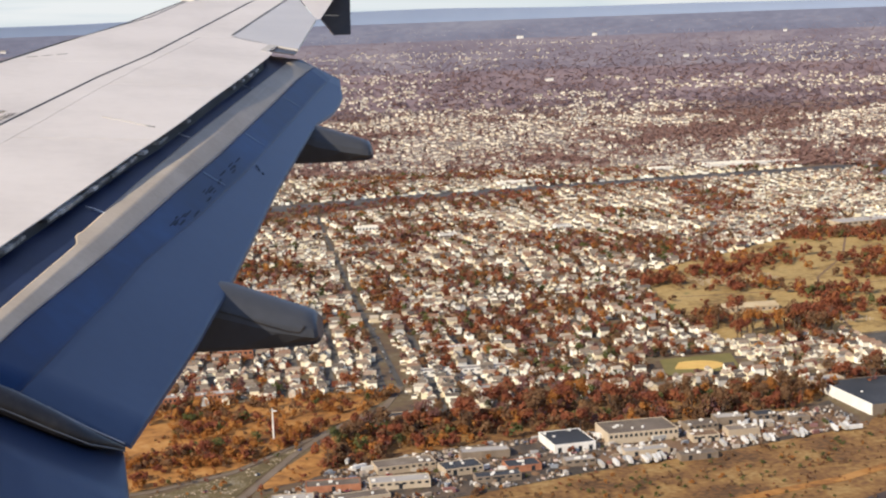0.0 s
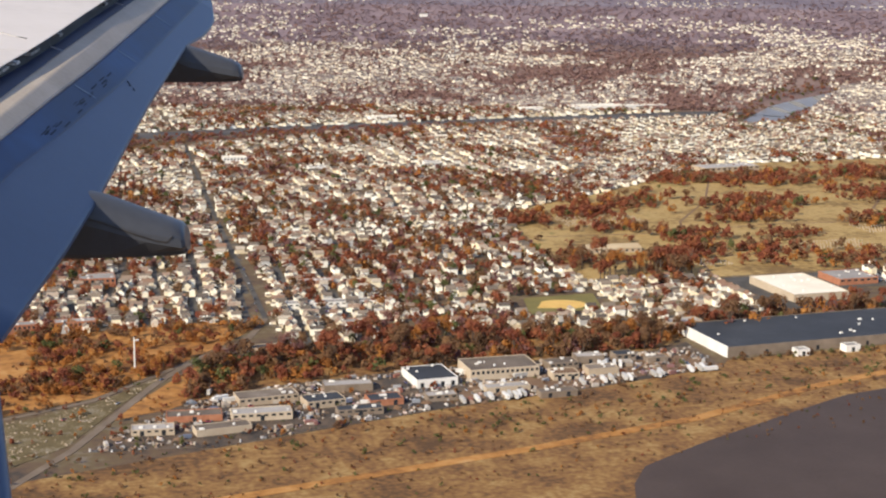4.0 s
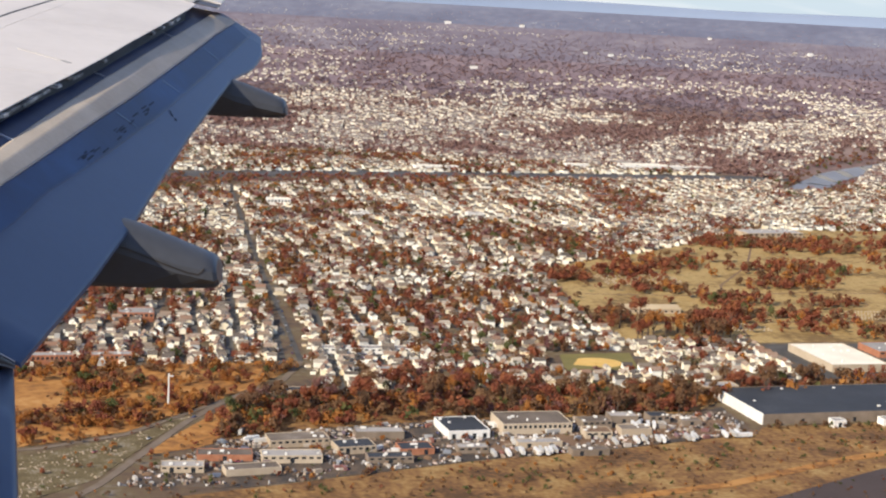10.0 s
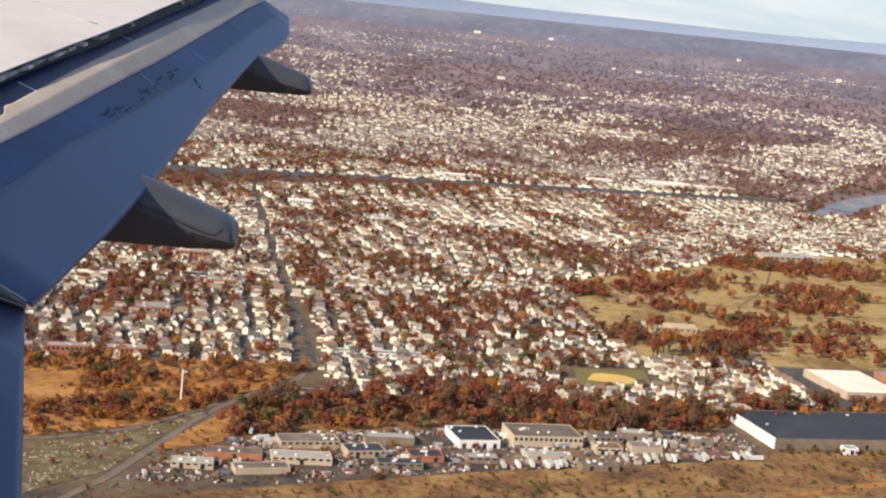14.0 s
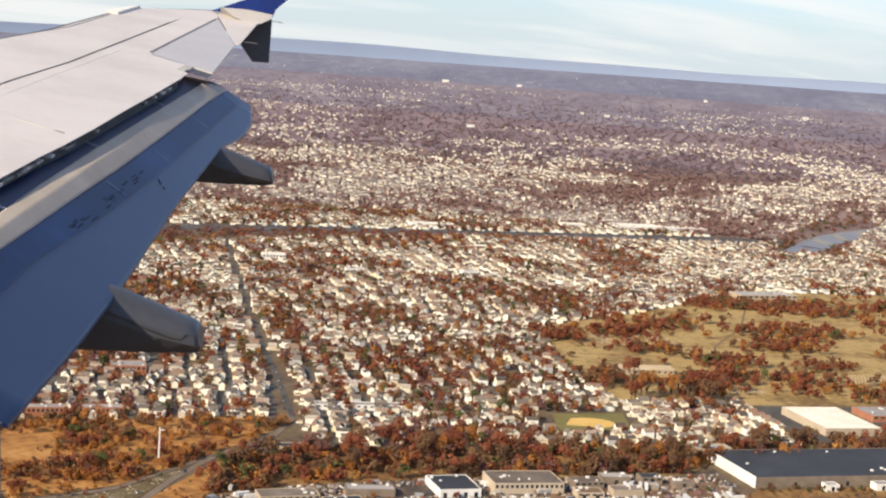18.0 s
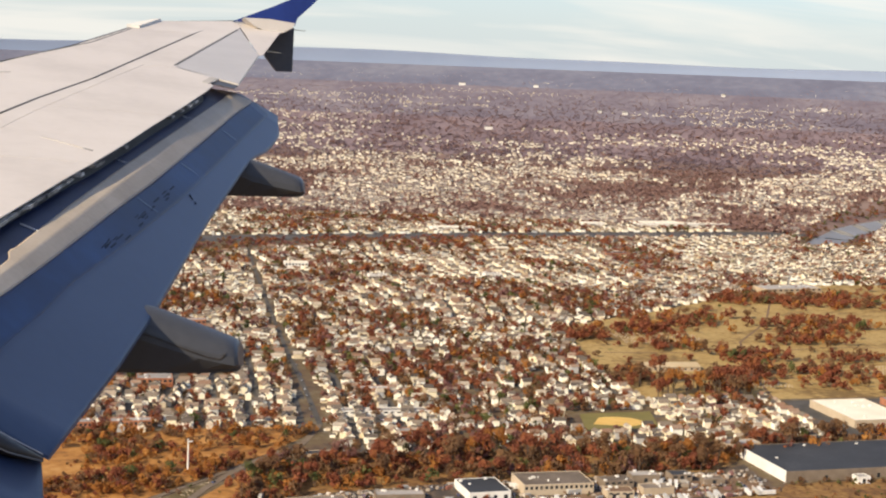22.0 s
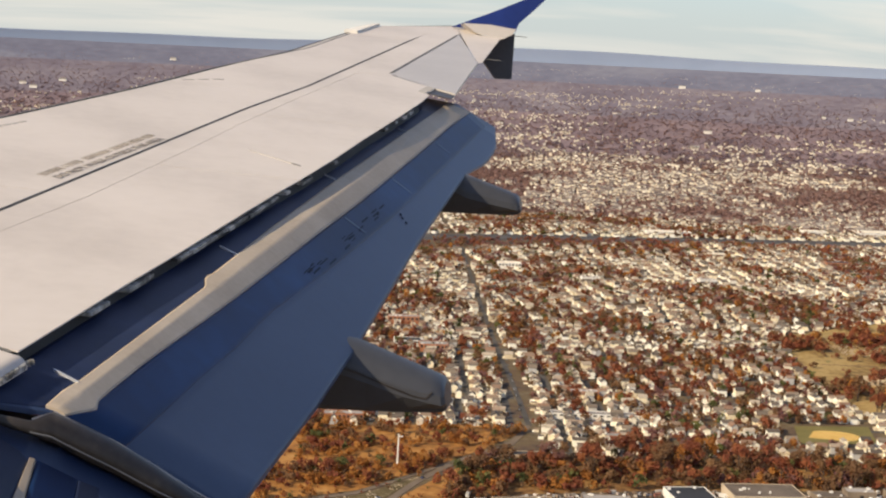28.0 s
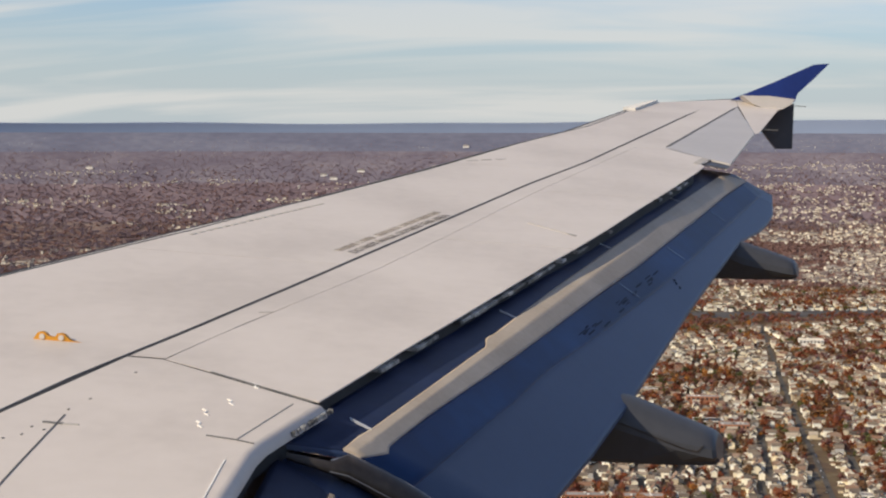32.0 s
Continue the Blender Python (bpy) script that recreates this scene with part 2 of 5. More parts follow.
RAIL_BED = material("rail_bed", [(0.3, (0.045, 0.042, 0.045)), (0.7, (0.10, 0.092, 0.088))], 0.03, 0.3, 0.95)
SPORT_GREEN = material("sport_turf", [(0.3, (0.075, 0.115, 0.025)), (0.7, (0.11, 0.155, 0.035))], 0.05, 0.4, 0.95)
MEADOW = material("worn_turf", [(0.3, (0.13, 0.115, 0.035)), (0.7, (0.19, 0.155, 0.05))], 0.05, 0.4, 0.95)
BALL_SAND = material("ball_sand", [(0.3, (0.55, 0.34, 0.09)), (0.7, (0.64, 0.42, 0.13))], 0.1, 0.7, 0.95)
WATER = material("pond_water", [(0.3, (0.060, 0.042, 0.034)), (0.7, (0.078, 0.056, 0.046))], 0.02, 0.3, 0.5, bump=0.05, spec=0.04)
RIVER = material("river_water", [(0.3, (0.16, 0.155, 0.15)), (0.7, (0.20, 0.195, 0.19))], 0.02, 0.3, 0.35, spec=0.4)
WALLS = material("house_siding", [(0.0, (0.27, 0.12, 0.08)), (0.08, (0.50, 0.41, 0.28)), (0.20, (0.82, 0.72, 0.51)), (0.40, (0.87, 0.83, 0.69)), (0.66, (0.87, 0.86, 0.78)), (0.80, (0.72, 0.63, 0.46)), (0.90, (0.42, 0.42, 0.42)), (1.0, (0.85, 0.78, 0.60))], 0.3, 3, 0.8, random_hue=0.9, island=True)
ROOFS = material("shingle_roof", [(0.0, (0.055, 0.045, 0.040)), (0.25, (0.12, 0.098, 0.080)), (0.5, (0.21, 0.168, 0.128)), (0.7, (0.22, 0.125, 0.082)), (0.85, (0.32, 0.265, 0.205)), (1.0, (0.48, 0.42, 0.33))], 0.4, 4, 0.9, random_hue=0.85, island=True)
CHIMNEY = material("chimney_brick", [(0.3, (0.22, 0.09, 0.06)), (0.7, (0.30, 0.14, 0.10))], 0.8, 6, 0.9)
DARK_GLASS = material("dark_glass", [(0.3, (0.02, 0.022, 0.026)), (0.7, (0.04, 0.044, 0.05))], 0.5, 5, 0.2)
WHITE_WALL = material("white_wall", [(0.3, (0.66, 0.63, 0.57)), (0.6, (0.76, 0.73, 0.67)), (0.8, (0.80, 0.77, 0.71))], 0.08, 0.8, 0.8)
WHITE_ROOF = material("white_roof", [(0.3, (0.72, 0.64, 0.50)), (0.6, (0.80, 0.73, 0.59)), (0.8, (0.83, 0.77, 0.64))], 0.04, 0.5, 0.8)
CREAM_ROOF = material("cream_shed_roof", [(0.3, (0.42, 0.32, 0.19)), (0.7, (0.52, 0.41, 0.26))], 0.05, 0.5, 0.85)
GREY_ROOF = material("grey_flat_roof", [(0.3, (0.24, 0.22, 0.20)), (0.7, (0.37, 0.34, 0.31))], 0.05, 0.5, 0.9, random_hue=0.3)
TAN_WALL = material("tan_wall", [(0.3, (0.38, 0.30, 0.21)), (0.7, (0.50, 0.41, 0.30))], 0.1, 0.9, 0.85, random_hue=0.4)
BLACK_ROOF = material("black_membrane_roof", [(0.3, (0.030, 0.032, 0.037)), (0.6, (0.042, 0.044, 0.05)), (0.75, (0.060, 0.062, 0.068))], 0.03, 0.3, 0.75)
BRICK_WALL = material("brick_wall", [(0.3, (0.30, 0.12, 0.065)), (0.7, (0.40, 0.18, 0.10))], 0.2, 2, 0.9)
TRUCK_WHITE = material("truck_white", [(0.0, (0.30, 0.28, 0.25)), (0.4, (0.52, 0.50, 0.46)), (0.7, (0.70, 0.68, 0.64))], 0.4, 3, 0.6, random_hue=0.6)
CAR_PAINT = material("car_paint", [(0.0, (0.03, 0.03, 0.035)), (0.2, (0.10, 0.10, 0.11)), (0.4, (0.45, 0.45, 0.46)), (0.6, (0.70, 0.70, 0.70)), (0.75, (0.32, 0.03, 0.03)), (0.9, (0.03, 0.07, 0.22)), (1.0, (0.55, 0.52, 0.46))], 0.5, 4, 0.35, random_hue=0.95, spec=0.5)
DULL_WALL = material("dull_wall", [(0.3, (0.17, 0.13, 0.095)), (0.7, (0.25, 0.195, 0.145))], 0.1, 0.9, 0.9)
TYRE = material("tyre_rubber", [(0.3, (0.015, 0.015, 0.015)), (0.7, (0.03, 0.03, 0.03))], 2, 9, 0.9)
TARP_BLUE = material("blue_tarp", [(0.3, (0.02, 0.06, 0.42)), (0.7, (0.03, 0.09, 0.55))], 0.5, 4, 0.6)
BARK = material("bark", [(0.3, (0.06, 0.042, 0.032)), (0.7, (0.11, 0.08, 0.06))], 1, 8, 0.95)


def leaf(name, a, b, c):
    a, b, c = [tuple(1.25 * v for v in col) for col in (a, b, c)]
    m = material(name, [(0.22, a), (0.5, b), (0.78, c)], 0.075, 0.7, 0.9, random_hue=0.10, island=True, shift=0.4)
    t = m.node_tree
    thin = t.nodes.new("ShaderNodeBsdfTranslucent")
    both = t.nodes.new("ShaderNodeMixShader")
    both.inputs[0].default_value = 0.42
    bs, out = t.nodes["Principled BSDF"], t.nodes["Material Output"]
    t.links.new(bs.inputs["Base Color"].links[0].from_socket, thin.inputs["Color"])
    t.links.new(bs.outputs[0], both.inputs[1])
    t.links.new(thin.outputs[0], both.inputs[2])
    t.links.new(both.outputs[0], out.inputs["Surface"])
    return m


RUST = leaf("rust_leaves", (0.120, 0.038, 0.024), (0.22, 0.070, 0.036), (0.31, 0.135, 0.050))
ORANGE = leaf("orange_leaves", (0.21, 0.080, 0.022), (0.32, 0.135, 0.034), (0.42, 0.215, 0.060))
BROWN = leaf("brown_twigs", (0.095, 0.052, 0.030), (0.165, 0.090, 0.046), (0.26, 0.150, 0.070))
OLIVE = leaf("olive_leaves", (0.055, 0.066, 0.024), (0.10, 0.105, 0.036), (0.17, 0.15, 0.05))
PLUM = leaf("plum_twigs", (0.13, 0.060, 0.056), (0.19, 0.090, 0.078), (0.26, 0.14, 0.11))
# leaves of the far woods: distance haze is put into both colours
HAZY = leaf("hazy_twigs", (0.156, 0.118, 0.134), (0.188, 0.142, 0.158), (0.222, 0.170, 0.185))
HAZED_MAUVE = leaf("hazed_mauve_twigs", (0.177, 0.104, 0.092), (0.236, 0.144, 0.122), (0.295, 0.189, 0.154))
# far houses: haze put into the colours as a softer contrast
FAR_SIDING = material("far_siding", [(0.0, (0.34, 0.26, 0.21)), (0.30, (0.70, 0.62, 0.48)), (0.65, (0.86, 0.81, 0.68)), (1.0, (0.46, 0.40, 0.35))], 0.3, 3, 0.85, random_hue=0.85, island=True)
FAR_ROOFS = material("far_roofs", [(0.0, (0.11, 0.085, 0.08)), (0.6, (0.20, 0.16, 0.14)), (1.0, (0.34, 0.30, 0.26))], 0.3, 3, 0.9, random_hue=0.85, island=True)


# ---- helpers of this scene ----
def part(name, bm, mat, parent=None, label="", matrix=None):
    me = bpy.data.meshes.new(name)
    bm.normal_update()
    bm.to_mesh(me)
    bm.free()
    for mm in (mat if isinstance(mat, (list, tuple)) else [mat]):
        me.materials.append(mm)
    ob = new(name, me)
    ob.parent = parent
    if matrix is not None:
        ob.matrix_basis = matrix
    if label:
        ob["label"] = label
    return ob


def empty(name, m=None):
    ob = new(name)
    if m is not None:
        ob.matrix_basis = m
    return ob


def add_box(bm, x0, x1, y0, y1, z0, z1, mat=0):
    v = [bm.verts.new(p) for p in ((x0, y0, z0), (x1, y0, z0), (x1, y1, z0), (x0, y1, z0), (x0, y0, z1), (x1, y0, z1), (x1, y1, z1), (x0, y1, z1))]
    for q in ((3, 2, 1, 0), (4, 5, 6, 7), (0, 1, 5, 4), (1, 2, 6, 5), (2, 3, 7, 6), (3, 0, 4, 7)):
        bm.faces.new([v[i] for i in q]).material_index = mat
    return v


def box(x0, x1, y0, y1, z0, z1, bevel=0.0):
    bm = bmesh.new()
    add_box(bm, x0, x1, y0, y1, z0, z1)
    if bevel:
        bmesh.ops.bevel(bm, geom=bm.edges[:], offset=bevel, segments=2, affect="EDGES")
    return bm


def slab(outline, top, depth, bm=None):
    """A plate over the (x, y) outline; top(x, y) gives its upper face's height, depth its thickness."""
    bm = bm or bmesh.new()
    up = [bm.verts.new((x, y, top(x, y))) for x, y in outline]
    lo = [bm.verts.new((x, y, top(x, y) - depth)) for x, y in outline]
    area = sum(a[0] * b[1] - b[0] * a[1] for a, b in zip(outline, outline[1:] + outline[:1]))
    if area < 0:
        up.reverse(), lo.reverse()
    bm.faces.new(up)
    bm.faces.new(lo[::-1])
    n = len(up)
    for i in range(n):
        bm.faces.new((up[i], lo[i], lo[(i + 1) % n], up[(i + 1) % n]))
    return bm


def sheet(name, outline, z, mat, label, category, kind="structure"):
    """A patch of land: a low slab with its edge let into the ground."""
    ob = part(name, slab(outline, lambda x, y: z, 0.6), mat)
    return tagged(ob, label, category, kind=kind)


def strip(points, half):
    """The outline of a band of that half width along a line of points."""
    left, right = [], []
    for i, p in enumerate(points):
        a, b = Vector(points[max(i - 1, 0)]), Vector(points[min(i + 1, len(points) - 1)])
        d = (b - a).normalized()
        n = Vector((-d.y, d.x)) * half
        left.append((p[0] + n.x, p[1] + n.y))
        right.append((p[0] - n.x, p[1] - n.y))
    return left + right[::-1]


def inside(x, y, poly):
    c = False
    for (x0, y0), (x1, y1) in zip(poly, poly[1:] + poly[:1]):
        if (y0 > y) != (y1 > y) and x < (x1 - x0) * (y - y0) / (y1 - y0) + x0:
            c = not c
    return c


# ---- the land ----
H = 340.0
FLAT, RIM = 3300.0, 4950.0


def land_z(x, y):
    """Level land, bent up past FLAT into hills to fit the camera's horizon."""
    r = math.hypot(x, y)
    if r <= FLAT:
        return 0.0
    u = min(1.0, (r - FLAT) / (RIM - FLAT))
    return H - r * math.tan(radians(5.882 * (1 - u) + 0.24 * u))


bm = bmesh.new()
cols = [radians(a) for a in list(np.linspace(-60, 75, 91)) + list(np.linspace(75, 300, 61))[1:]]
rads = [0.01, 40, 300, 600, 900, 1200, 1500, 2000, 2600, 3100, 3300] + list(np.linspace(3380, RIM, 24))
ring = []
for r in rads:
    ring.append([bm.verts.new((r * math.sin(a), r * math.cos(a), land_z(r * math.sin(a), r * math.cos(a)))) for a in cols])
for k in range(len(rads) - 1):
    for i in range(len(cols) - 1):
        f = bm.faces.new((ring[k][i], ring[k][i + 1], ring[k + 1][i + 1], ring[k + 1][i]))
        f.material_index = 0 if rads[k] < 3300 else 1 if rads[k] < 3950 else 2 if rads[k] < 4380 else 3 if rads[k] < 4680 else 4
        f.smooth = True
land = part("ground", bm, [GROUND, HAZED_TOWN, HAZED_WOOD, HAZED_FARTHER_WOOD, HAZED_FARTHEST_WOOD])
tagged(land, "brown autumn town ground bent up to far hills, haze put into far colours", "ground", kind="structure")
bpy.context.view_layer.update()

# hills along the skyline, their haze put into the colour as blue
HILL_HAZE_BLUE = material("far_hills", [(0.3, (0.215, 0.262, 0.365)), (0.7, (0.24, 0.288, 0.392))], 0.003, 0.02, 1.0)
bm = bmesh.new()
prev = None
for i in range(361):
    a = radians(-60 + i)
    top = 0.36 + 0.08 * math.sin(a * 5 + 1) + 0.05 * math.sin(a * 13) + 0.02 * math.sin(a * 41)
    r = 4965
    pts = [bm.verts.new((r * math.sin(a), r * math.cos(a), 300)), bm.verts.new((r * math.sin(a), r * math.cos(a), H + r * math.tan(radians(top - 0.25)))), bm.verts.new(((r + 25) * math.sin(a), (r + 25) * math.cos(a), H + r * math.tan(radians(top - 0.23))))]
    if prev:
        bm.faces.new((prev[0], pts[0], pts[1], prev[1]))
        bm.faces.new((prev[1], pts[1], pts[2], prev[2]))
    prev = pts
tagged(part("backdrop", bm, HILL_HAZE_BLUE), "hazy blue ridge of hills along the skyline", "hills", kind="structure")

CEMETERY = [(592, 1868), (562, 1640), (560, 1440), (800, 1448), (1100, 1462), (1600, 1480), (1700, 2260), (1076, 2232), (800, 2010)]
SCRUBLAND = [(-900, 1010), (-900, 1350), (-8, 1352), (160, 1366), (205, 1350), (160, 1285), (110, 1222), (45, 1150), (-20, 1118), (-120, 1090), (-200, 1010)]
RUBBLE_PLOT = [(-14, 1100), (45, 1136), (100, 1195), (70, 1140), (20, 1035), (-60, 960), (-150, 960), (-110, 1060)]
BELT = [(105, 1118), (150, 1240), (310, 1262), (520, 1262), (820, 1302), (1500, 1400), (1500, 1350), (830, 1262), (560, 1215), (520, 1182), (290, 1168), (180, 1150)]
YARDS = [(30, 1020), (105, 1112), (180, 1146), (290, 1164), (520, 1178), (556, 1200), (552, 1120), (420, 1085), (300, 1062), (120, 1010)]
MARSH_LAND = [(-900, 300), (-900, 1010), (-200, 1010), (-60, 955), (120, 1008), (300, 1060), (420, 1083), (552, 1118), (565, 1136), (735, 1150), (900, 1262), (1500, 1345), (1800, 1340), (1800, 300)]
POND = [(372, 872), (392, 902), (450, 938), (540, 985), (610, 1020), (700, 1040), (752, 1055), (760, 960), (790, 800), (800, 500), (330, 500), (345, 800)]
POND_EAST = [(772, 1062), (800, 1075), (900, 1090), (1000, 1130), (1080, 1100), (1060, 980), (960, 900), (820, 880), (790, 960)]
RAIL_LINE = [(-900, 2640), (233, 2790), (538, 2858), (890, 2895), (1399, 2945), (2050, 3010)]
MAIN_ROAD = [(-30, 940), (23, 1025), (91, 1173), (130, 1240), (184, 1300), (210, 1370), (217, 1529), (224, 1742), (241, 2106), (272, 2700)]

sheet("cemetery_lawn", CEMETERY, 0.20, DRY_GRASS, "wide cemetery lawn of dry tan grass", "lawn")
sheet("scrub_field", SCRUBLAND, 0.20, SCRUB, "orange autumn scrub field with bare soil", "field")
sheet("rubble_plot", RUBBLE_PLOT, 0.26, RUBBLE, "weedy plot strewn with pale rubble", "field")
sheet("scrub_verge", [(50, 1086), (100, 1172), (142, 1240), (152, 1238), (106, 1114), (96, 1106)], 0.22, SCRUB, "orange scrub verge between road and wood", "verge")
sheet("wood_floor", BELT, 0.18, MARSH, "leaf-strewn floor of a narrow wood", "ground")
sheet("yard", YARDS, 0.24, YARD, "worn grey industrial yards and tarmac", "yard")
sheet("marsh", MARSH_LAND, 0.16, MARSH, "rusty brown marsh grass", "marsh")
sheet("pond", POND, 0.32, WATER, "still brown pond at the edge of the marsh", "water")
sheet("pond_east", POND_EAST, 0.32, WATER, "dark pond between reedy banks", "water")
sheet("river_meadow", [(1380, 2700), (1420, 2800), (1580, 2800), (1740, 2990), (1800, 2960), (1640, 2690)], 0.2, DRY_GRASS, "rough grass by the river bend", "meadow")
RIVER_BANKS = [((1384, 2775), (1470, 2785)), ((1470, 2890), (1520, 2840)), ((1594, 3056), (1560, 2896)), ((1700, 3160), (1650, 3000)), ((1815, 3255), (1760, 3105)), ((1990, 3400), (1960, 3270))]


def climbed(p):
    """Where a spot of level country lies on the bent-up land, seen from the camera."""
    r = math.hypot(*p)
    if r <= FLAT:
        return p
    u = (5.882 - math.degrees(math.atan(H / r))) / (5.882 - 0.24)
    k = (FLAT + (RIM - FLAT) * u) / r
    return (p[0] * k, p[1] * k)


bm = bmesh.new()
prev = None
for (a0, b0), (a1, b1) in zip(RIVER_BANKS, RIVER_BANKS[1:]):
    for s in range(6):
        row = []
        for k in range(4):
            p, q = [Vector(v0).lerp(Vector(v1), s / 5) for v0, v1 in ((a0, a1), (b0, b1))]
            x, y = climbed(tuple(p.lerp(q, k / 3)))
            row.append(bm.verts.new((x, y, land_z(x, y) + 0.9)))
        if prev:
            for k in range(3):
                bm.faces.new((prev[k], row[k], row[k + 1], prev[k + 1])).smooth = True
        prev = row
bmesh.ops.recalc_face_normals(bm, faces=bm.faces[:])
tagged(part("river", bm, RIVER), "grey bend of a river reflecting the sky", "water", kind="structure")
sheet("rail_bed", strip(RAIL_LINE, 42), 0.30, RAIL_BED, "dark railway corridor across the town", "railway")
sheet("main_road", strip(MAIN_ROAD[:6], 3.2), 0.36, CONCRETE, "pale worn concrete main road", "road")
sheet("main_street", strip(MAIN_ROAD[5:], 2.6), 0.34, ASPHALT, "worn grey main street of the town", "road")
sheet("side_road", strip([(-420, 1050), (-120, 1085), (-17, 1110), (43, 1141), (107, 1214), (150, 1262)], 2.6), 0.40, CONCRETE, "pale narrow road along the scrub", "road")
sheet("dirt_track", strip([(100, 905), (330, 955), (470, 992), (600, 1048), (735, 1090), (900, 1150), (1130, 1230), (1500, 1300)], 5), 0.36, SCRUB, "bare earth track through the marsh grass", "track")
sheet("dirt_lot", [(300, 1075), (420, 1092), (540, 1125), (548, 1165), (440, 1140), (330, 1110)], 0.30, DIRT, "bare brown earth lot among the yards", "lot")
sheet("sports_field", [(1030, 1330), (1150, 1345), (1165, 1420), (1050, 1410)], 0.30, SPORT_GREEN, "mown green sports field", "field")
sheet("ball_field", [(455, 1330), (530, 1335), (545, 1400), (470, 1395)], 0.28, MEADOW, "small worn olive ball field", "field")
sheet("infield", [(470, 1352)] + [(496 + 26 * math.cos(radians(a)), 1360 + 20 * math.sin(radians(a))) for a in range(-70, 121, 19)], 0.36, BALL_SAND, "yellow sand infield of the ball field", "sand")
RIVER_CLEAR = [(1340, 2740), (1440, 2900), (1570, 3080), (1700, 3180), (1790, 3240), (1780, 3090), (1680, 2990), (1580, 2860), (1490, 2740)]
WOOD_FAR = [(-600, 2480), (-100, 2540), (233, 2620), (600, 2760), (900, 2860), (538, 2830), (233, 2765), (-600, 2660)]


# ---- the aircraft wing ----
wing = empty("aircraft_wing", Matrix(((0.99053, 0.0058, -0.13715, -8.2233), (0.0, 0.99911, 0.04227, -2.1416), (0.13727, -0.04187, 0.98965, 338.3632), (0, 0, 0, 1))))
tagged(wing, "pale grey airliner wing in flight with lowered flaps, their shade painted blue-grey", "aircraft wing")


def skin(x, y):
    return 0.49369 - 0.2056 * x + 0.16454 * y


def flap_z(x, y):
    """The lowered flap: it drops away behind the wing's edge, gently at its nose, then steeply."""
    t = x - (7.57 + 0.268 * (y - 6.62))
    return skin(x, y) - 0.07 - (0.25 * t if t < 0.14 else 0.035 + 0.8 * (t - 0.14))


def lerp_line(points, y):
    """x on a line of (x, y) points, at y."""
    for (x0, y0), (x1, y1) in zip(points, points[1:]):
        if y <= y1:
            break
    return x0 + (x1 - x0) * (y - y0) / (y1 - y0)


LEAD = [(3.86, 2.4), (5.26, 6.0), (6.09, 8.15), (6.515, 9.24), (6.895, 10.16), (7.37, 11.43), (7.83, 12.81), (8.21, 13.86), (8.71, 15.6)]
SPAR = [(5.72, 2.4), (6.67, 6.28), (6.769, 6.687), (6.965, 7.325), (7.214, 8.183), (7.551, 9.382), (8.044, 11.134), (8.385, 12.215), (8.828, 13.86), (9.416, 16.06)]
THIN = [(6.987, 6.967), (7.133, 7.468), (7.267, 7.869), (7.488, 8.556), (7.80, 9.71), (8.054, 10.722), (8.381, 11.877), (8.76, 13.2)]
TRAIL = [(7.553, 6.636), (7.617, 6.862), (7.749, 7.334), (7.883, 7.79), (8.002, 8.206), (8.221, 8.97), (8.351, 9.391), (8.499, 9.912), (8.67, 10.548), (8.867, 11.248), (9.104, 12.124), (9.173, 12.423)]


def lead(y):
    return lerp_line(LEAD, y)


def spar(y):
    return lerp_line(SPAR, y)


# dark structure under the skin panels
core_out = [(3.90, 2.4)] + [(lead(y) + 0.03, y) for y in (6, 8.15, 9.24, 10.16, 11.43, 12.81, 13.86, 15.55)] + [(9.08, 16.45), (9.82, 17.26), (9.86, 16.45), (9.32, 14.5), (9.03, 13.0), (8.99, 12.46)] + [(x - 0.03, y) for x, y in TRAIL[::-1][1:]] + [(7.50, 6.45), (7.43, 6.2), (7.43, 2.4)]
part("wing_box", slab(core_out, lambda x, y: skin(x, y) - 0.0018, 0.10), WING_CORE, wing, "dark structure showing in the panel gaps")


def panel(name, outline, mat, label="", lift=0.0, bevel=0.008):
    bm = slab(outline, lambda x, y: skin(x, y) + lift, 0.004)
    if bevel:
        bmesh.ops.bevel(bm, geom=[e for e in bm.edges if all(abs(v.co.z - skin(v.co.x, v.co.y) - lift) < 1e-4 for v in e.verts)], offset=bevel, segments=1, affect="EDGES")
    return part(name, bm, mat, wing, label)


# upper skin from the leading edge to the spar line, in four lengths with fine joints
YS = [2.4, 8.6, 11.8, 15.55]
for y0, y1 in zip(YS, YS[1:]):
    g = 0.003
    mid = [y for y in (6, 6.28, 6.687, 7.325, 8.15, 8.5, 9.24, 10.16, 11.13, 11.43, 12.215, 12.81, 13.86) if y0 + g < y < y1 - g]
    ys = [y0 + g] + mid + [y1 - g]
    panel("skin_panel", [(lead(y) + 0.055, y) for y in ys] + [(spar(y) - 0.011, y) for y in ys[::-1]], WING_PAINT, bevel=0)
# strip between the spar line and the spoilers
ys = [6.97, 7.325, 7.468, 7.869, 8.183, 8.556, 9.382, 9.71, 10.722, 11.134, 11.877, 12.215, 13.15]
panel("skin_strip", [(spar(y) + 0.011, y) for y in ys] + [(lerp_line(THIN, y) - 0.0015, y) for y in ys[::-1]], WING_PAINT, bevel=0)
# spoilers
SP = [(6.64, 9.32), (9.32, 10.95), (10.95, 12.42)]
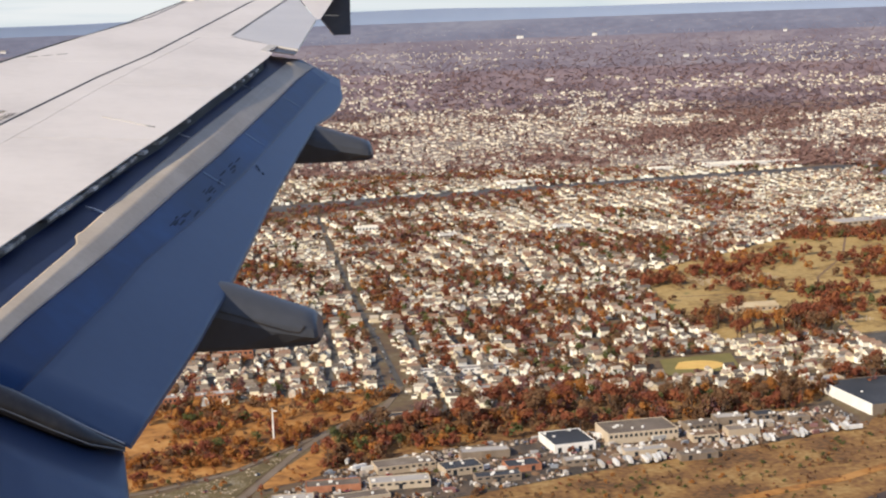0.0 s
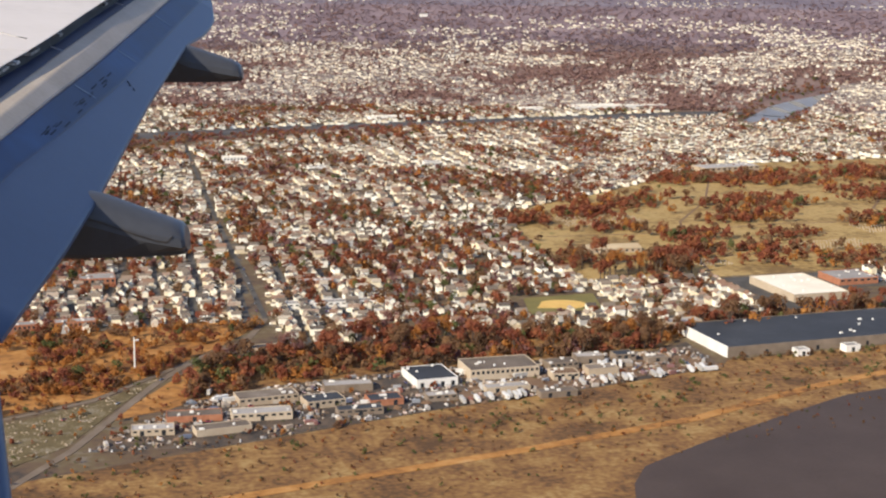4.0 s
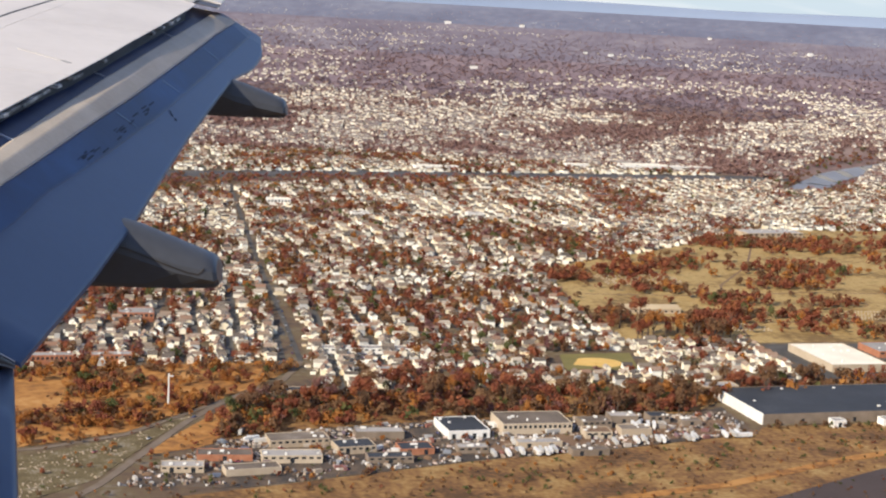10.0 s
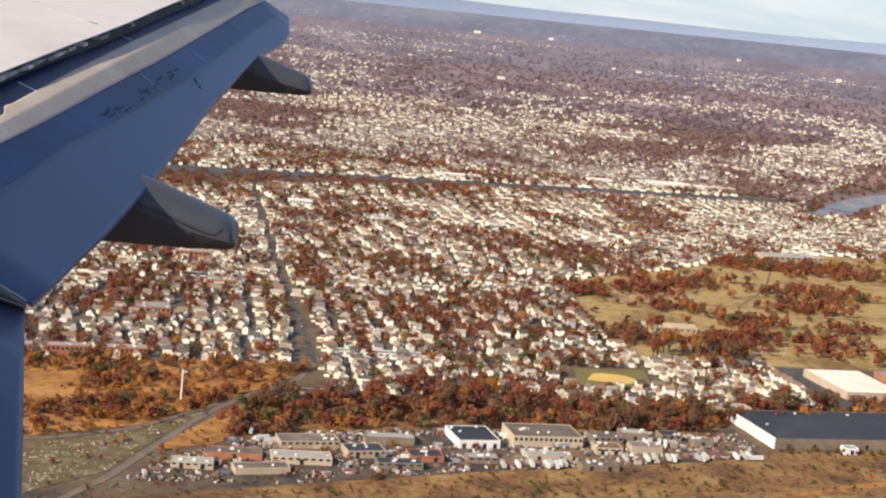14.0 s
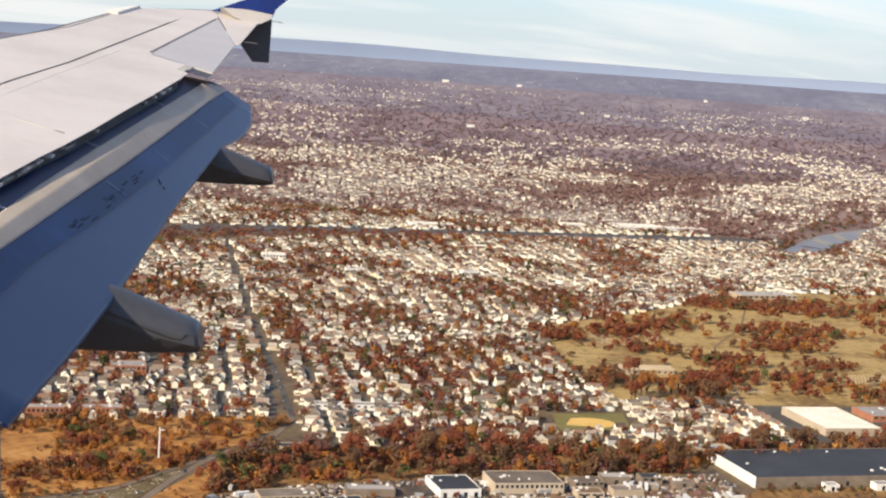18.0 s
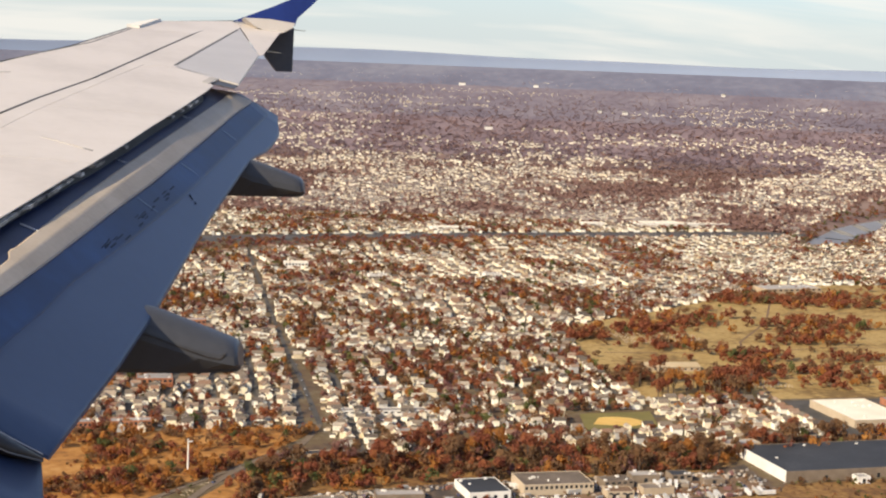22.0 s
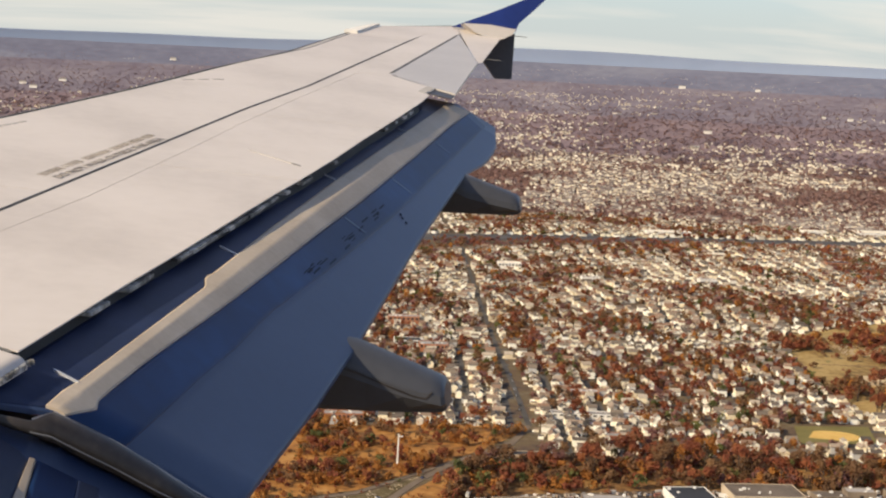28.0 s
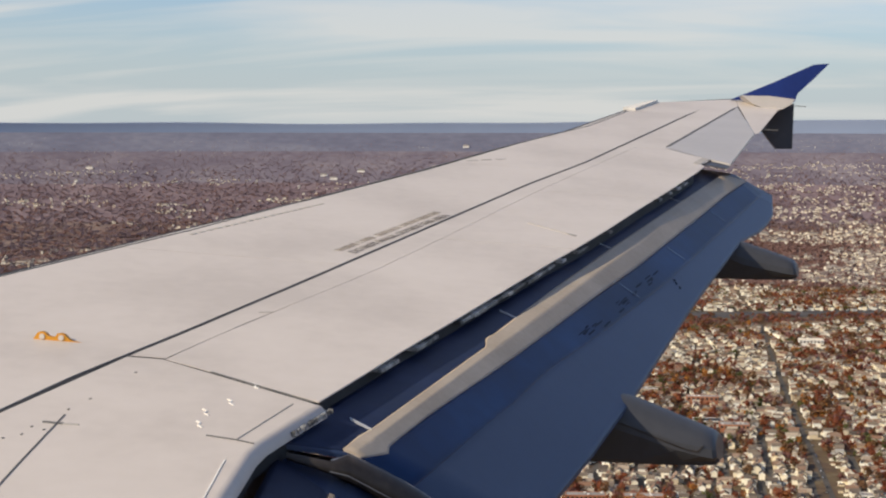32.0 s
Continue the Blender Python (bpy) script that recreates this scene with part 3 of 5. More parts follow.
for y0, y1 in SP:
    ys = [y0 + 0.004] + [y for y in (6.862, 7.334, 7.79, 8.206, 8.556, 8.97, 9.71, 9.912, 10.548, 10.722, 11.248, 11.877, 12.124) if y0 < y < y1] + [y1 - 0.004]
    fr = [(lerp_line(THIN, max(y, 6.97)) + 0.0015, max(y, 6.958) if i == 0 else y) for i, y in enumerate(ys) if i == 0 or y > 7.0]
    bk = [(lerp_line(TRAIL, y), y) for y in ys[::-1]]
    if y1 > 12:
        fr[-1] = (lerp_line(THIN, 13.15) + 0.003, 13.15)
        fr += [(8.955, 13.15), (9.095, 12.93), (9.125, 12.70)]
    panel("spoiler", fr + bk, WING_PAINT, bevel=0)
# inboard skin at the trailing-edge kink, in one sheet
panel("kink_panel", [(spar(2.4) + 0.011, 2.4), (spar(6.28) + 0.011, 6.28), (spar(6.95) + 0.011, 6.95), (6.982, 6.952), (7.541, 6.622), (7.548, 6.615), (7.492, 6.43), (7.438, 6.23), (7.428, 6.14), (7.428, 2.4)], WING_PAINT, bevel=0)
# outer panel, aileron and the edge by the flap's end
panel("outer_panel", [(spar(13.157) + 0.012, 13.157), (spar(13.86) + 0.012, 13.86), (spar(16.06) + 0.012, 16.06), (9.84, 17.20), (9.80, 16.58), (8.968, 13.312), (8.958, 13.157)], WING_PAINT, bevel=0)
panel("tip_panel", [(8.75, 15.56), (9.06, 16.42), (9.8395, 17.2), (spar(16.06) + 0.0115, 16.0605), (spar(15.56) - 0.011, 15.56)], WING_PAINT, bevel=0)
part("aileron", slab([(8.978, 13.305), (9.785, 16.50), (9.715, 14.45), (9.36, 12.62), (9.24, 12.775), (9.10, 12.97), (8.972, 13.17)], lambda x, y: skin(x, y) - 0.001, 0.012), AILERON_PAINT, wing, "plain grey aileron")
panel("tip_trailing_panel", [(9.80, 16.54), (9.845, 17.20), (10.02, 17.0), (10.22, 16.60), (10.15, 16.45), (9.76, 14.51), (9.722, 14.45)], WING_PAINT, bevel=0)
part("end_plate", slab([(8.955, 13.155), (8.965, 13.29), (9.2, 12.85), (9.238, 12.77), (9.20, 12.62), (9.14, 12.48), (9.0, 12.8)], lambda x, y: skin(x, y) - 0.0010, 0.004), WING_PAINT, wing, "pale skin between spoiler and aileron")
part("notch_seal", slab([(9.15, 12.62), (9.238, 12.77), (9.355, 12.60), (9.31, 12.43), (9.18, 12.55)], lambda x, y: skin(x, y) - 0.010, 0.006), SEAL, wing, "black seal in the notch at the flap's end")
part("notch_plate", slab([(9.106, 12.53), (9.190, 12.83), (9.236, 12.771), (9.14, 12.455)], lambda x, y: skin(x, y) + 0.002, 0.006), MARK_FAINT, wing, "scuffed tan plate by the notch")
part("aileron_gap", slab(strip([(8.985, 13.32), (9.27, 14.46), (9.745, 16.33)], 0.008), lambda x, y: skin(x, y) + 0.0025, 0.003), MARK_GREY, wing, "dark gap before the aileron")
for x, y in ((9.84, 14.85), (10.36, 16.98)):
    part("static_wick", slab([(x - 0.06, y - 0.006), (x + 0.11, y - 0.004), (x + 0.11, y + 0.004), (x - 0.06, y + 0.006)], lambda px, py: skin(px, py) - 0.004, 0.006), MARK_GREY, wing, "thin static discharge wick")

# leading-edge slat: a rounded nose along the front
bm = bmesh.new()
prev = None
for y in (2.4, 6, 8.15, 9.24, 10.16, 11.43, 12.81, 13.86, 15.5):
    row = []
    for k in range(7):
        a = radians(10 + 25 * k)
        row.append(bm.verts.new((lead(y) + 0.05 - 0.075 * math.sin(a), y, skin(lead(y) + 0.05, y) - 0.055 + 0.055 * math.cos(a))))
    if prev:
        for k in range(6):
            bm.faces.new((prev[k], prev[k + 1], row[k + 1], row[k])).smooth = True
    prev = row
part("slat", bm, SLAT_METAL, wing, "bright bare-metal slat nose")
part("tip_light", slab([(8.72, 15.60), (8.98, 16.30), (9.06, 16.42), (8.83, 15.60)], lambda x, y: skin(x, y) + 0.022, 0.06), WHITE_WALL, wing, "cream-white tip of the slat")

# rounded lip along the inboard trailing edge
bm = bmesh.new()
prev = None
for x, y in ((7.428, 2.4), (7.428, 6.14), (7.438, 6.23), (7.492, 6.43), (7.548, 6.615)):
    row = []
    for k in range(6):
        a = radians(18 * k)
        row.append(bm.verts.new((x + 0.034 * math.sin(a), y, skin(x, y) - 0.045 + 0.045 * math.cos(a))))
    if prev:
        for k in range(5):
            bm.faces.new((prev[k], prev[k + 1], row[k + 1], row[k])).smooth = True
    prev = row
part("trailing_lip", bm, WING_PAINT, wing, "rounded grey trailing edge")

# added dark wall that closes the shaded gap below the lip
part("rear_spar", slab([(7.30, 2.4), (7.40, 2.4), (7.41, 6.2), (7.50, 6.58), (7.30, 6.58)], lambda x, y: skin(x, y) - 0.10, 0.42), WING_CORE, wing, "dark filler wall added under the trailing edge")

# chafed rubbing strip under the spoilers' edge
rnd = random.Random(4)
y = 7.1
while y < 12.3:
    y1 = y + rnd.uniform(0.05, 0.16)
    if rnd.random() < (0.8 if 7.2 < y < 8.9 else 0.25):
        d = rnd.uniform(0.004, 0.016)
        xa, xb = lerp_line(TRAIL, y), lerp_line(TRAIL, y1)
        part("chafed_strip", slab([(xa - 0.03, y), (xa + d, y), (xb + d, y1), (xb - 0.03, y1)], lambda px, py: skin(px, py) - 0.014, 0.012), CHAFED, wing, "flaking chafed edge strip")
    y = y1

# paint flaking off the rounded edge at the kink
for k in range(16):
    y = 6.40 + 0.235 * k / 15 + rnd.uniform(-0.006, 0.006)
    x = lerp_line([(7.438, 6.23), (7.492, 6.43), (7.548, 6.615), (7.56, 6.65)], y) + rnd.uniform(0.031, 0.037)
    w, n = rnd.uniform(0.003, 0.008), rnd.uniform(0.004, 0.010)
    part("paint_flake", slab([(x - w, y - n), (x + w, y - n * 0.4), (x + w * 0.6, y + n), (x - w, y + n * 0.7)], lambda px, py: skin(px, py) - 0.018, 0.014), CHAFED, wing, "bright flake of worn paint")

# the outboard flap
FLAP_AFT = [(8.10, 6.65), (8.33, 7.52), (8.52, 8.30), (8.86, 9.78), (9.28, 11.50), (9.46, 12.05), (9.60, 12.60), (9.66, 13.10)]
FLAP_FWD = [(7.46, 6.40), (7.80, 7.70), (8.40, 9.95), (9.12, 12.66)]
STRIP_UP = [(7.655, 6.50), (7.684, 6.62), (7.712, 6.70), (8.002, 7.776), (8.02, 7.917), (8.226, 8.738), (8.497, 9.75), (8.812, 10.89), (9.301, 12.649)]
NOSE_FORE = [(7.643, 6.491), (7.672, 6.62), (7.70, 6.70), (7.99, 7.776), (7.982, 7.869), (8.005, 7.917), (8.214, 8.738), (8.485, 9.75), (8.80, 10.89), (9.289, 12.649)]
NOSE_AFT = [(7.691, 6.491), (7.757, 6.622), (7.749, 6.635), (7.78, 6.757), (7.847, 7.007), (7.923, 7.272), (8.006, 7.558), (8.099, 7.884), (8.203, 8.26), (8.399, 8.974), (8.609, 9.722), (8.791, 10.398), (9.007, 11.201), (9.271, 12.197), (9.478, 12.929)]
BAND_AFT = [(7.83, 6.56), (7.932, 6.937), (8.01, 7.23), (8.098, 7.539), (8.196, 7.931), (8.432, 8.718), (8.741, 9.801), (9.57, 12.90)]


def nose_z(x, y):
    """The sunlit-toned nose strip: it keeps the gentle fall right to its after edge."""
    return skin(x, y) - 0.056 - 0.31 * (x - (7.57 + 0.268 * (y - 6.62)))


def draped(outline_pairs, lift, depth, height=flap_z, cuts=8):
    """A strip over the flap from pairs of ends ((x, y) fore, (x, y) aft), cut fine enough to follow its bend."""
    bm = bmesh.new()
    rows = []
    for (xa, ya), (xb, yb) in outline_pairs:
        up, lo = [], []
        for k in range(cuts + 1):
            x, y = xa + (xb - xa) * k / cuts, ya + (yb - ya) * k / cuts
            up.append(bm.verts.new((x, y, height(x, y) + lift)))
            lo.append(bm.verts.new((x, y, height(x, y) + lift - depth)))
        rows.append((up, lo))
    for (u0, l0), (u1, l1) in zip(rows, rows[1:]):
        for k in range(cuts):
            bm.faces.new((u0[k], u0[k + 1], u1[k + 1], u1[k])).smooth = True
            bm.faces.new((l0[k], l1[k], l1[k + 1], l0[k + 1]))
        for k in (0, cuts):
            q = (u0[k], u1[k], l1[k], l0[k])
            bm.faces.new(q if k == 0 else q[::-1])
    for (u, l), flip in ((rows[0], False), (rows[-1], True)):
        for k in range(cuts):
            q = (u[k], l[k], l[k + 1], u[k + 1])
            bm.faces.new(q if not flip else q[::-1])
    bmesh.ops.recalc_face_normals(bm, faces=bm.faces[:])
    return bm


def across(fore, aft, n=14):
    """Pairs of ends at even steps along two lines."""
    out = []
    for k in range(n + 1):
        s = k / n
        ya, yb = fore[0][1] + (fore[-1][1] - fore[0][1]) * s, aft[0][1] + (aft[-1][1] - aft[0][1]) * s
        out.append(((lerp_line(fore, ya), ya), (lerp_line(aft, yb), yb)))
    return out


flap = part("flap", draped(across(FLAP_FWD, FLAP_AFT, 28), 0.0, 0.014, cuts=40), FLAP_SHADE_BLUE, wing, "lowered outboard flap, its shade put into the blue-grey colour")


def on_flap(name, outline, mat, lift, label=""):
    return part(name, slab(outline, lambda x, y: flap_z(x, y) + lift, lift + 0.004), mat, flap, label)


part("flap_cove", draped(across(FLAP_FWD, STRIP_UP), 0.004, 0.006), COVE, flap, "nose of the flap under the wing's edge, shade put into its colour")
bm = bmesh.new()
prev = None
for (xa, ya), (xb, yb) in across(NOSE_FORE, NOSE_AFT, 150):
    za, zb = nose_z(xa, ya), flap_z(xb, yb) + 0.008
    row = [bm.verts.new((xa, ya, za - 0.012))]
    for k in range(17):
        x, y = xa + (xb - xa) * k / 16, ya + (yb - ya) * k / 16
        row.append(bm.verts.new((x, y, max(za + (zb - za) * k / 16, flap_z(x, y) + 0.008))))
    row.append(bm.verts.new((xb, yb, zb - 0.010)))
    if prev:
        for k in range(len(row) - 1):
            bm.faces.new((prev[k], prev[k + 1], row[k + 1], row[k])).smooth = 1 <= k <= 16
    else:
        bm.faces.new(row)
    prev = row
bm.faces.new(prev[::-1])
bmesh.ops.recalc_face_normals(bm, faces=bm.faces[:])
part("flap_nose", bm, NOSE_SUNLIT, flap, "tan strip along the flap's nose, sunlight put into its colour")
part("flap_band", draped(across([(x - 0.004, y) for x, y in [NOSE_AFT[0]] + NOSE_AFT[3:]], BAND_AFT, 40), 0.004, 0.006), FLAP_SHEEN_BAND, flap, "deep blue band behind the flap's nose, reflection and shade painted in")
for y in (6.70, 8.23, 9.80, 11.40):
    x = lerp_line(STRIP_UP, y) - 0.02
    on_flap("flap_tab", [(x - 0.060, y + 0.025), (x + 0.01, y - 0.005), (x + 0.01, y - 0.011), (x - 0.060, y + 0.019)], SLAT_METAL, 0.012, "small pale metal tab")
for y in (9.35, 10.359, 11.6):
    x = lerp_line(NOSE_AFT, y) + 0.01
    on_flap("flap_joint", [(x, y), (x + 0.09, y + 0.02), (x + 0.09, y + 0.017), (x, y - 0.003)], JOINT_BLUE, 0.009, "thin pale joint line")
stain = random.Random(21)
for k in range(26):
    u = stain.random()
    x, y, n, w = 8.31 + 0.435 * u + stain.gauss(0, 0.006), 8.423 + 1.6 * u ** 1.1, stain.uniform(0.02, 0.12), stain.uniform(0.0008, 0.0022)
    on_flap("flap_stain", [(x - w, y), (x + w, y), (x + w + 0.27 * n, y + n), (x - w + 0.27 * n, y + n)], STAIN, 0.0062, "small dark oil streak")
for k, (x, y) in enumerate(((8.795, 9.957), (8.815, 9.906), (8.80, 9.93))):
    on_flap("flap_stain", [(x, y), (x + 0.006, y - 0.006), (x + 0.010, y + 0.010), (x + 0.003, y + 0.015)], STAIN, 0.007, "small dark scuff")

# seal between the flaps and the inboard flap
bm = bmesh.new()
path = [(7.50, 6.36), (7.623, 6.375), (7.671, 6.425), (7.75, 6.464), (7.816, 6.497), (7.912, 6.532), (7.996, 6.565), (8.085, 6.63)]
prev = None
for (x, y), g in zip(path, (0.012, 0.020, 0.046, 0.052, 0.050, 0.044, 0.030, 0.005)):
    c = Vector((x, y, flap_z(x, y) - 0.01))
    row = [bm.verts.new(c + Vector((0.0, g * math.cos(a), g * math.sin(a)))) for a in [2 * math.pi * k / 10 for k in range(10)]]
    if prev:
        for k in range(10):
            bm.faces.new((prev[k], prev[(k + 1) % 10], row[(k + 1) % 10], row[k])).smooth = True
    prev = row
bm.faces.new(prev)
seal = part("flap_seal", bm, SEAL, wing, "thick black rubber seal between the flaps")
for dy, dz, lab in ((0.040, 0.038, "pale metal edge of the seal"), (-0.055, -0.012, "pale lower edge of the seal")):
    bm = bmesh.new()
    prev = None
    for (x, y), g in zip(path[1:], (0.5, 0.95, 1.0, 1.0, 0.9, 0.7, 0.3)):
        c = Vector((x, y + dy * g, flap_z(x, y) - 0.01 + dz * g))
        row = [bm.verts.new(c + Vector((0, 0.0035 * math.cos(a), 0.0035 * math.sin(a)))) for a in (0, 1.57, 3.14, 4.71)]
        if prev:
            for k in range(4):
                bm.faces.new((prev[k], prev[(k + 1) % 4], row[(k + 1) % 4], row[k]))
        prev = row
    part("seal_edge", bm, AILERON_PAINT if dy > 0 else MARK_GREY, seal, lab)
inner = part("inner_flap", draped(across([(7.38, 3.0), (7.46, 6.46)], [(8.12, 3.0), (8.075, 6.68)], 12), -0.04, 0.03, cuts=40), FLAP_SHADE_BLUE, wing, "lowered inboard flap, its shade put into the blue-grey colour")
part("inner_nose", draped(across([(7.55, 3.0), (7.604, 5.83), (7.633, 6.262)], [(7.60, 3.0), (7.634, 5.83), (7.644, 6.272)], 12), -0.022, 0.008), NOSE_SUNLIT, inner, "tan nose strip of the inboard flap, sunlight put into its colour")
part("inner_band", draped(across([(7.602, 3.0), (7.636, 5.83), (7.648, 6.28)], [(7.735, 3.0), (7.735, 6.32)], 12), -0.026, 0.006), FLAP_SHEEN_BAND, inner, "deep blue band of painted reflection and shade")
part("inner_joint", draped(across([(7.737, 3.0), (7.737, 6.32)], [(7.774, 3.0), (7.782, 6.35)], 12), -0.026, 0.006), COVE, inner, "dark joint across the inboard flap")
part("inner_cove", draped(across([(7.385, 3.0), (7.465, 6.36)], [(7.548, 3.0), (7.602, 5.83), (7.631, 6.25)], 12), -0.026, 0.006), COVE, inner, "nose of the inboard flap, shade put into its colour")


def fairing(y0, y1, rows):
    """A canoe under the flap with a rounded back, sides drawn in below the joint and a blunt tail; rows of x, upper z, lower z from front to tail."""
    bm = bmesh.new()
    prev = None
    mid, half = (y0 + y1) / 2, (y1 - y0) / 2
    for i, (x, zu, zl) in enumerate(rows):
        h = zu - zl
        w = half * (1.0, 0.97, 0.86)[max(0, i - len(rows) + 3)]
        crown = min(0.10, h * 0.45)
        keel = min(0.018, h * 0.2)
        side = max(zl + keel + 0.01, zu - crown - 0.035)
        sec = [(-0.66, zl + keel), (-1, side), (-1, zu - crown)]
        sec += [(-math.cos(a), zu - crown + crown * math.sin(a)) for a in [math.pi * k / 10 for k in range(1, 10)]]
        sec += [(1, zu - crown), (1, side), (0.66, zl + keel), (0.55, zl), (-0.55, zl)]
        row = [bm.verts.new((x + 0.2 * (mid + w * v - y0), mid + w * v, z)) for v, z in sec]
        if prev:
            for k in range(len(sec)):
                n = (k + 1) % len(sec)
                bm.faces.new((prev[k], row[k], row[n], prev[n])).smooth = 2 <= k <= 11
        else:
            bm.faces.new(row)
        prev = row
    bm.faces.new(prev[::-1])
    bmesh.ops.recalc_face_normals(bm, faces=bm.faces[:])
    return part("flap_track_fairing", bm, FAIRING, wing, "flap track fairing with rounded back, shade put into its dark grey")


f1 = fairing(8.13, 8.38, [(7.95, 0.02, -0.45), (8.20, -0.14, -0.497), (8.40, -0.235, -0.530), (8.515, -0.290, -0.549), (8.66, -0.374, -0.570), (8.76, -0.432, -0.582), (8.80, -0.456, -0.585), (8.815, -0.480, -0.575)])
f2 = fairing(11.38, 11.62, [(8.75, 0.38, 0.01), (9.05, 0.24, -0.042), (9.18, 0.205, -0.062), (9.265, 0.156, -0.075), (9.40, 0.088, -0.094), (9.52, 0.026, -0.110), (9.555, 0.004, -0.110), (9.57, -0.020, -0.100)])
bm = bmesh.new()
JOINT = [(8.40, -0.338), (8.505, -0.392), (8.61, -0.452), (8.70, -0.500), (8.745, -0.514), (8.770, -0.494)]
for (x0, z0), (x1, z1) in zip(JOINT, JOINT[1:]):
    d = 0.004
    q = [bm.verts.new(p) for p in ((x0, 8.1275, z0 + d), (x1, 8.1275, z1 + d), (x1, 8.1275, z1 - d), (x0, 8.1275, z0 - d))]
    r = [bm.verts.new((v.co.x, 8.15, v.co.z)) for v in q]
    bm.faces.new(q[::-1])
    for i in range(4):
        bm.faces.new((q[i], q[(i + 1) % 4], r[(i + 1) % 4], r[i]))
part("fairing_joint", bm, SEAL, f1, "dark joint line")


def upright(name, outline, y0, y1, mat, label):
    bm = bmesh.new()
    a = [bm.verts.new((x, y0 + (z - 1.2) * 0.12, z)) for x, z in outline]
    b = [bm.verts.new((x, y1 + (z - 1.2) * 0.12, z)) for x, z in outline]
    bm.faces.new(a)
    bm.faces.new(b[::-1])
    n = len(a)
    for i in range(n):
        bm.faces.new((a[i], b[i], b[(i + 1) % n], a[(i + 1) % n]))
    bmesh.ops.recalc_face_normals(bm, faces=bm.faces[:])
    return part(name, bm, mat, wing, label)


upright("upper_fence", [(9.774, 1.294), (10.172, 1.395), (10.60, 1.518), (10.747, 1.508), (10.57, 1.375), (10.41, 1.262), (10.372, 1.19), (10.30, 1.172), (10.07, 1.245)], 16.98, 17.04, FENCE_BLUE, "blue upper wing-tip fence")
upright("lower_fence", [(10.26, 1.162), (10.362, 1.172), (10.285, 0.744), (10.13, 0.765), (10.01, 0.98), (10.09, 1.06)], 16.97, 17.05, FENCE_GREY, "dark grey lower wing-tip fence")
upright("fence_root", [(9.85, 1.30), (10.1, 1.26), (10.33, 1.195), (10.29, 1.15), (10.15, 1.10), (9.95, 1.20)], 16.60, 16.96, AILERON_PAINT, "grey fairing at the fence's foot")

# small things on the skin: escape-rope bracket, markings, hinge lines
bm = bmesh.new()
base_z = skin(6.572, 7.05) - 0.002
prof = [(6.487, 0.0), (6.502, 0.010)] + [(6.530 + 0.022 * math.cos(a), 0.014 + 0.020 * math.sin(a)) for a in (2.8, 2.2, 1.57, 0.9, 0.3)] + [(6.567, 0.016)] + [(6.597 + 0.022 * math.cos(a), 0.013 + 0.020 * math.sin(a)) for a in (2.8, 2.2, 1.57, 0.9, 0.3)] + [(6.632, 0.008), (6.677, 0.004), (6.677, 0.0)]
near = [bm.verts.new((x, 7.065, base_z + z - 0.2056 * (x - 6.572))) for x, z in prof]
back = [bm.verts.new((v.co.x, 7.085, v.co.z)) for v in near]
bm.faces.new(near[::-1])
bm.faces.new(back)
for i in range(len(near)):
    j = (i + 1) % len(near)
    bm.faces.new((near[i], near[j], back[j], back[i]))
bmesh.ops.recalc_face_normals(bm, faces=bm.faces[:])
part("rope_bracket", bm, HANDLE_YELLOW, wing, "yellow escape-rope bracket")
for x in (6.530, 6.597):
    bm = bmesh.new()
    bmesh.ops.create_cone(bm, cap_ends=True, segments=12, radius1=0.010, radius2=0.010, depth=0.026, matrix=Matrix.Translation((x, 7.075, base_z + 0.016 - 0.2056 * (x - 6.572))) @ Matrix.Rotation(radians(90), 4, "X"))
    part("bracket_eye", bm, WING_PAINT, wing, "round eye in the bracket")


def mark(points, half, mat, name="marking", label=""):
    return part(name, slab(strip(points, half), lambda x, y: skin(x, y) + 0.0025, 0.003), mat, wing, label)


rnd = random.Random(9)
for w0, w1 in ((0.0, 0.155), (0.185, 0.205), (0.215, 0.325), (0.36, 0.58), (0.605, 0.76), (0.785, 0.90), (0.92, 1.0)):
    t = w0
    while t < w1 - 0.004:
        p0, p1 = [(7.268 + 0.345 * s, 8.876 + 1.134 * s) for s in (t, t + rnd.choice((0.005, 0.0065, 0.008)))]
        mark([p0, p1], rnd.uniform(0.018, 0.022), TEXT_GREY, "marking", "grey bar of an unreadable marking")
        t += 0.0185


def lettering(words, a, b, mat):
    """A line of stencilled capitals painted on the wing from a to b."""
    cu = bpy.data.curves.new("lettering", "FONT")
    cu.body = words
    cu.extrude = 0.001
    ob = bpy.data.objects.new("lettering", cu)
    bpy.context.scene.collection.objects.link(ob)
    me = bpy.data.meshes.new_from_object(ob.evaluated_get(bpy.context.evaluated_depsgraph_get()))
    bpy.data.objects.remove(ob)
    bm = bmesh.new()
    bm.from_mesh(me)
    bpy.data.meshes.remove(me)
    x0, x1 = min(v.co.x for v in bm.verts), max(v.co.x for v in bm.verts)
    d = Vector((b[0] - a[0], b[1] - a[1]))
    u = d.normalized()
    for v in bm.verts:
        q = Vector(a) + d * ((v.co.x - x0) / (x1 - x0)) + Vector((-u.y, u.x)) * (v.co.y * 0.058 - 0.012)
        v.co = (q.x, q.y, skin(q.x, q.y) + 0.003 + v.co.z)
    return part("lettering", bm, mat, wing, "dark grey stencilled warning line")


lettering("DO NOT WALK OUTSIDE THIS AREA", (7.34, 8.846), (7.671, 9.938), LETTER_GREY)
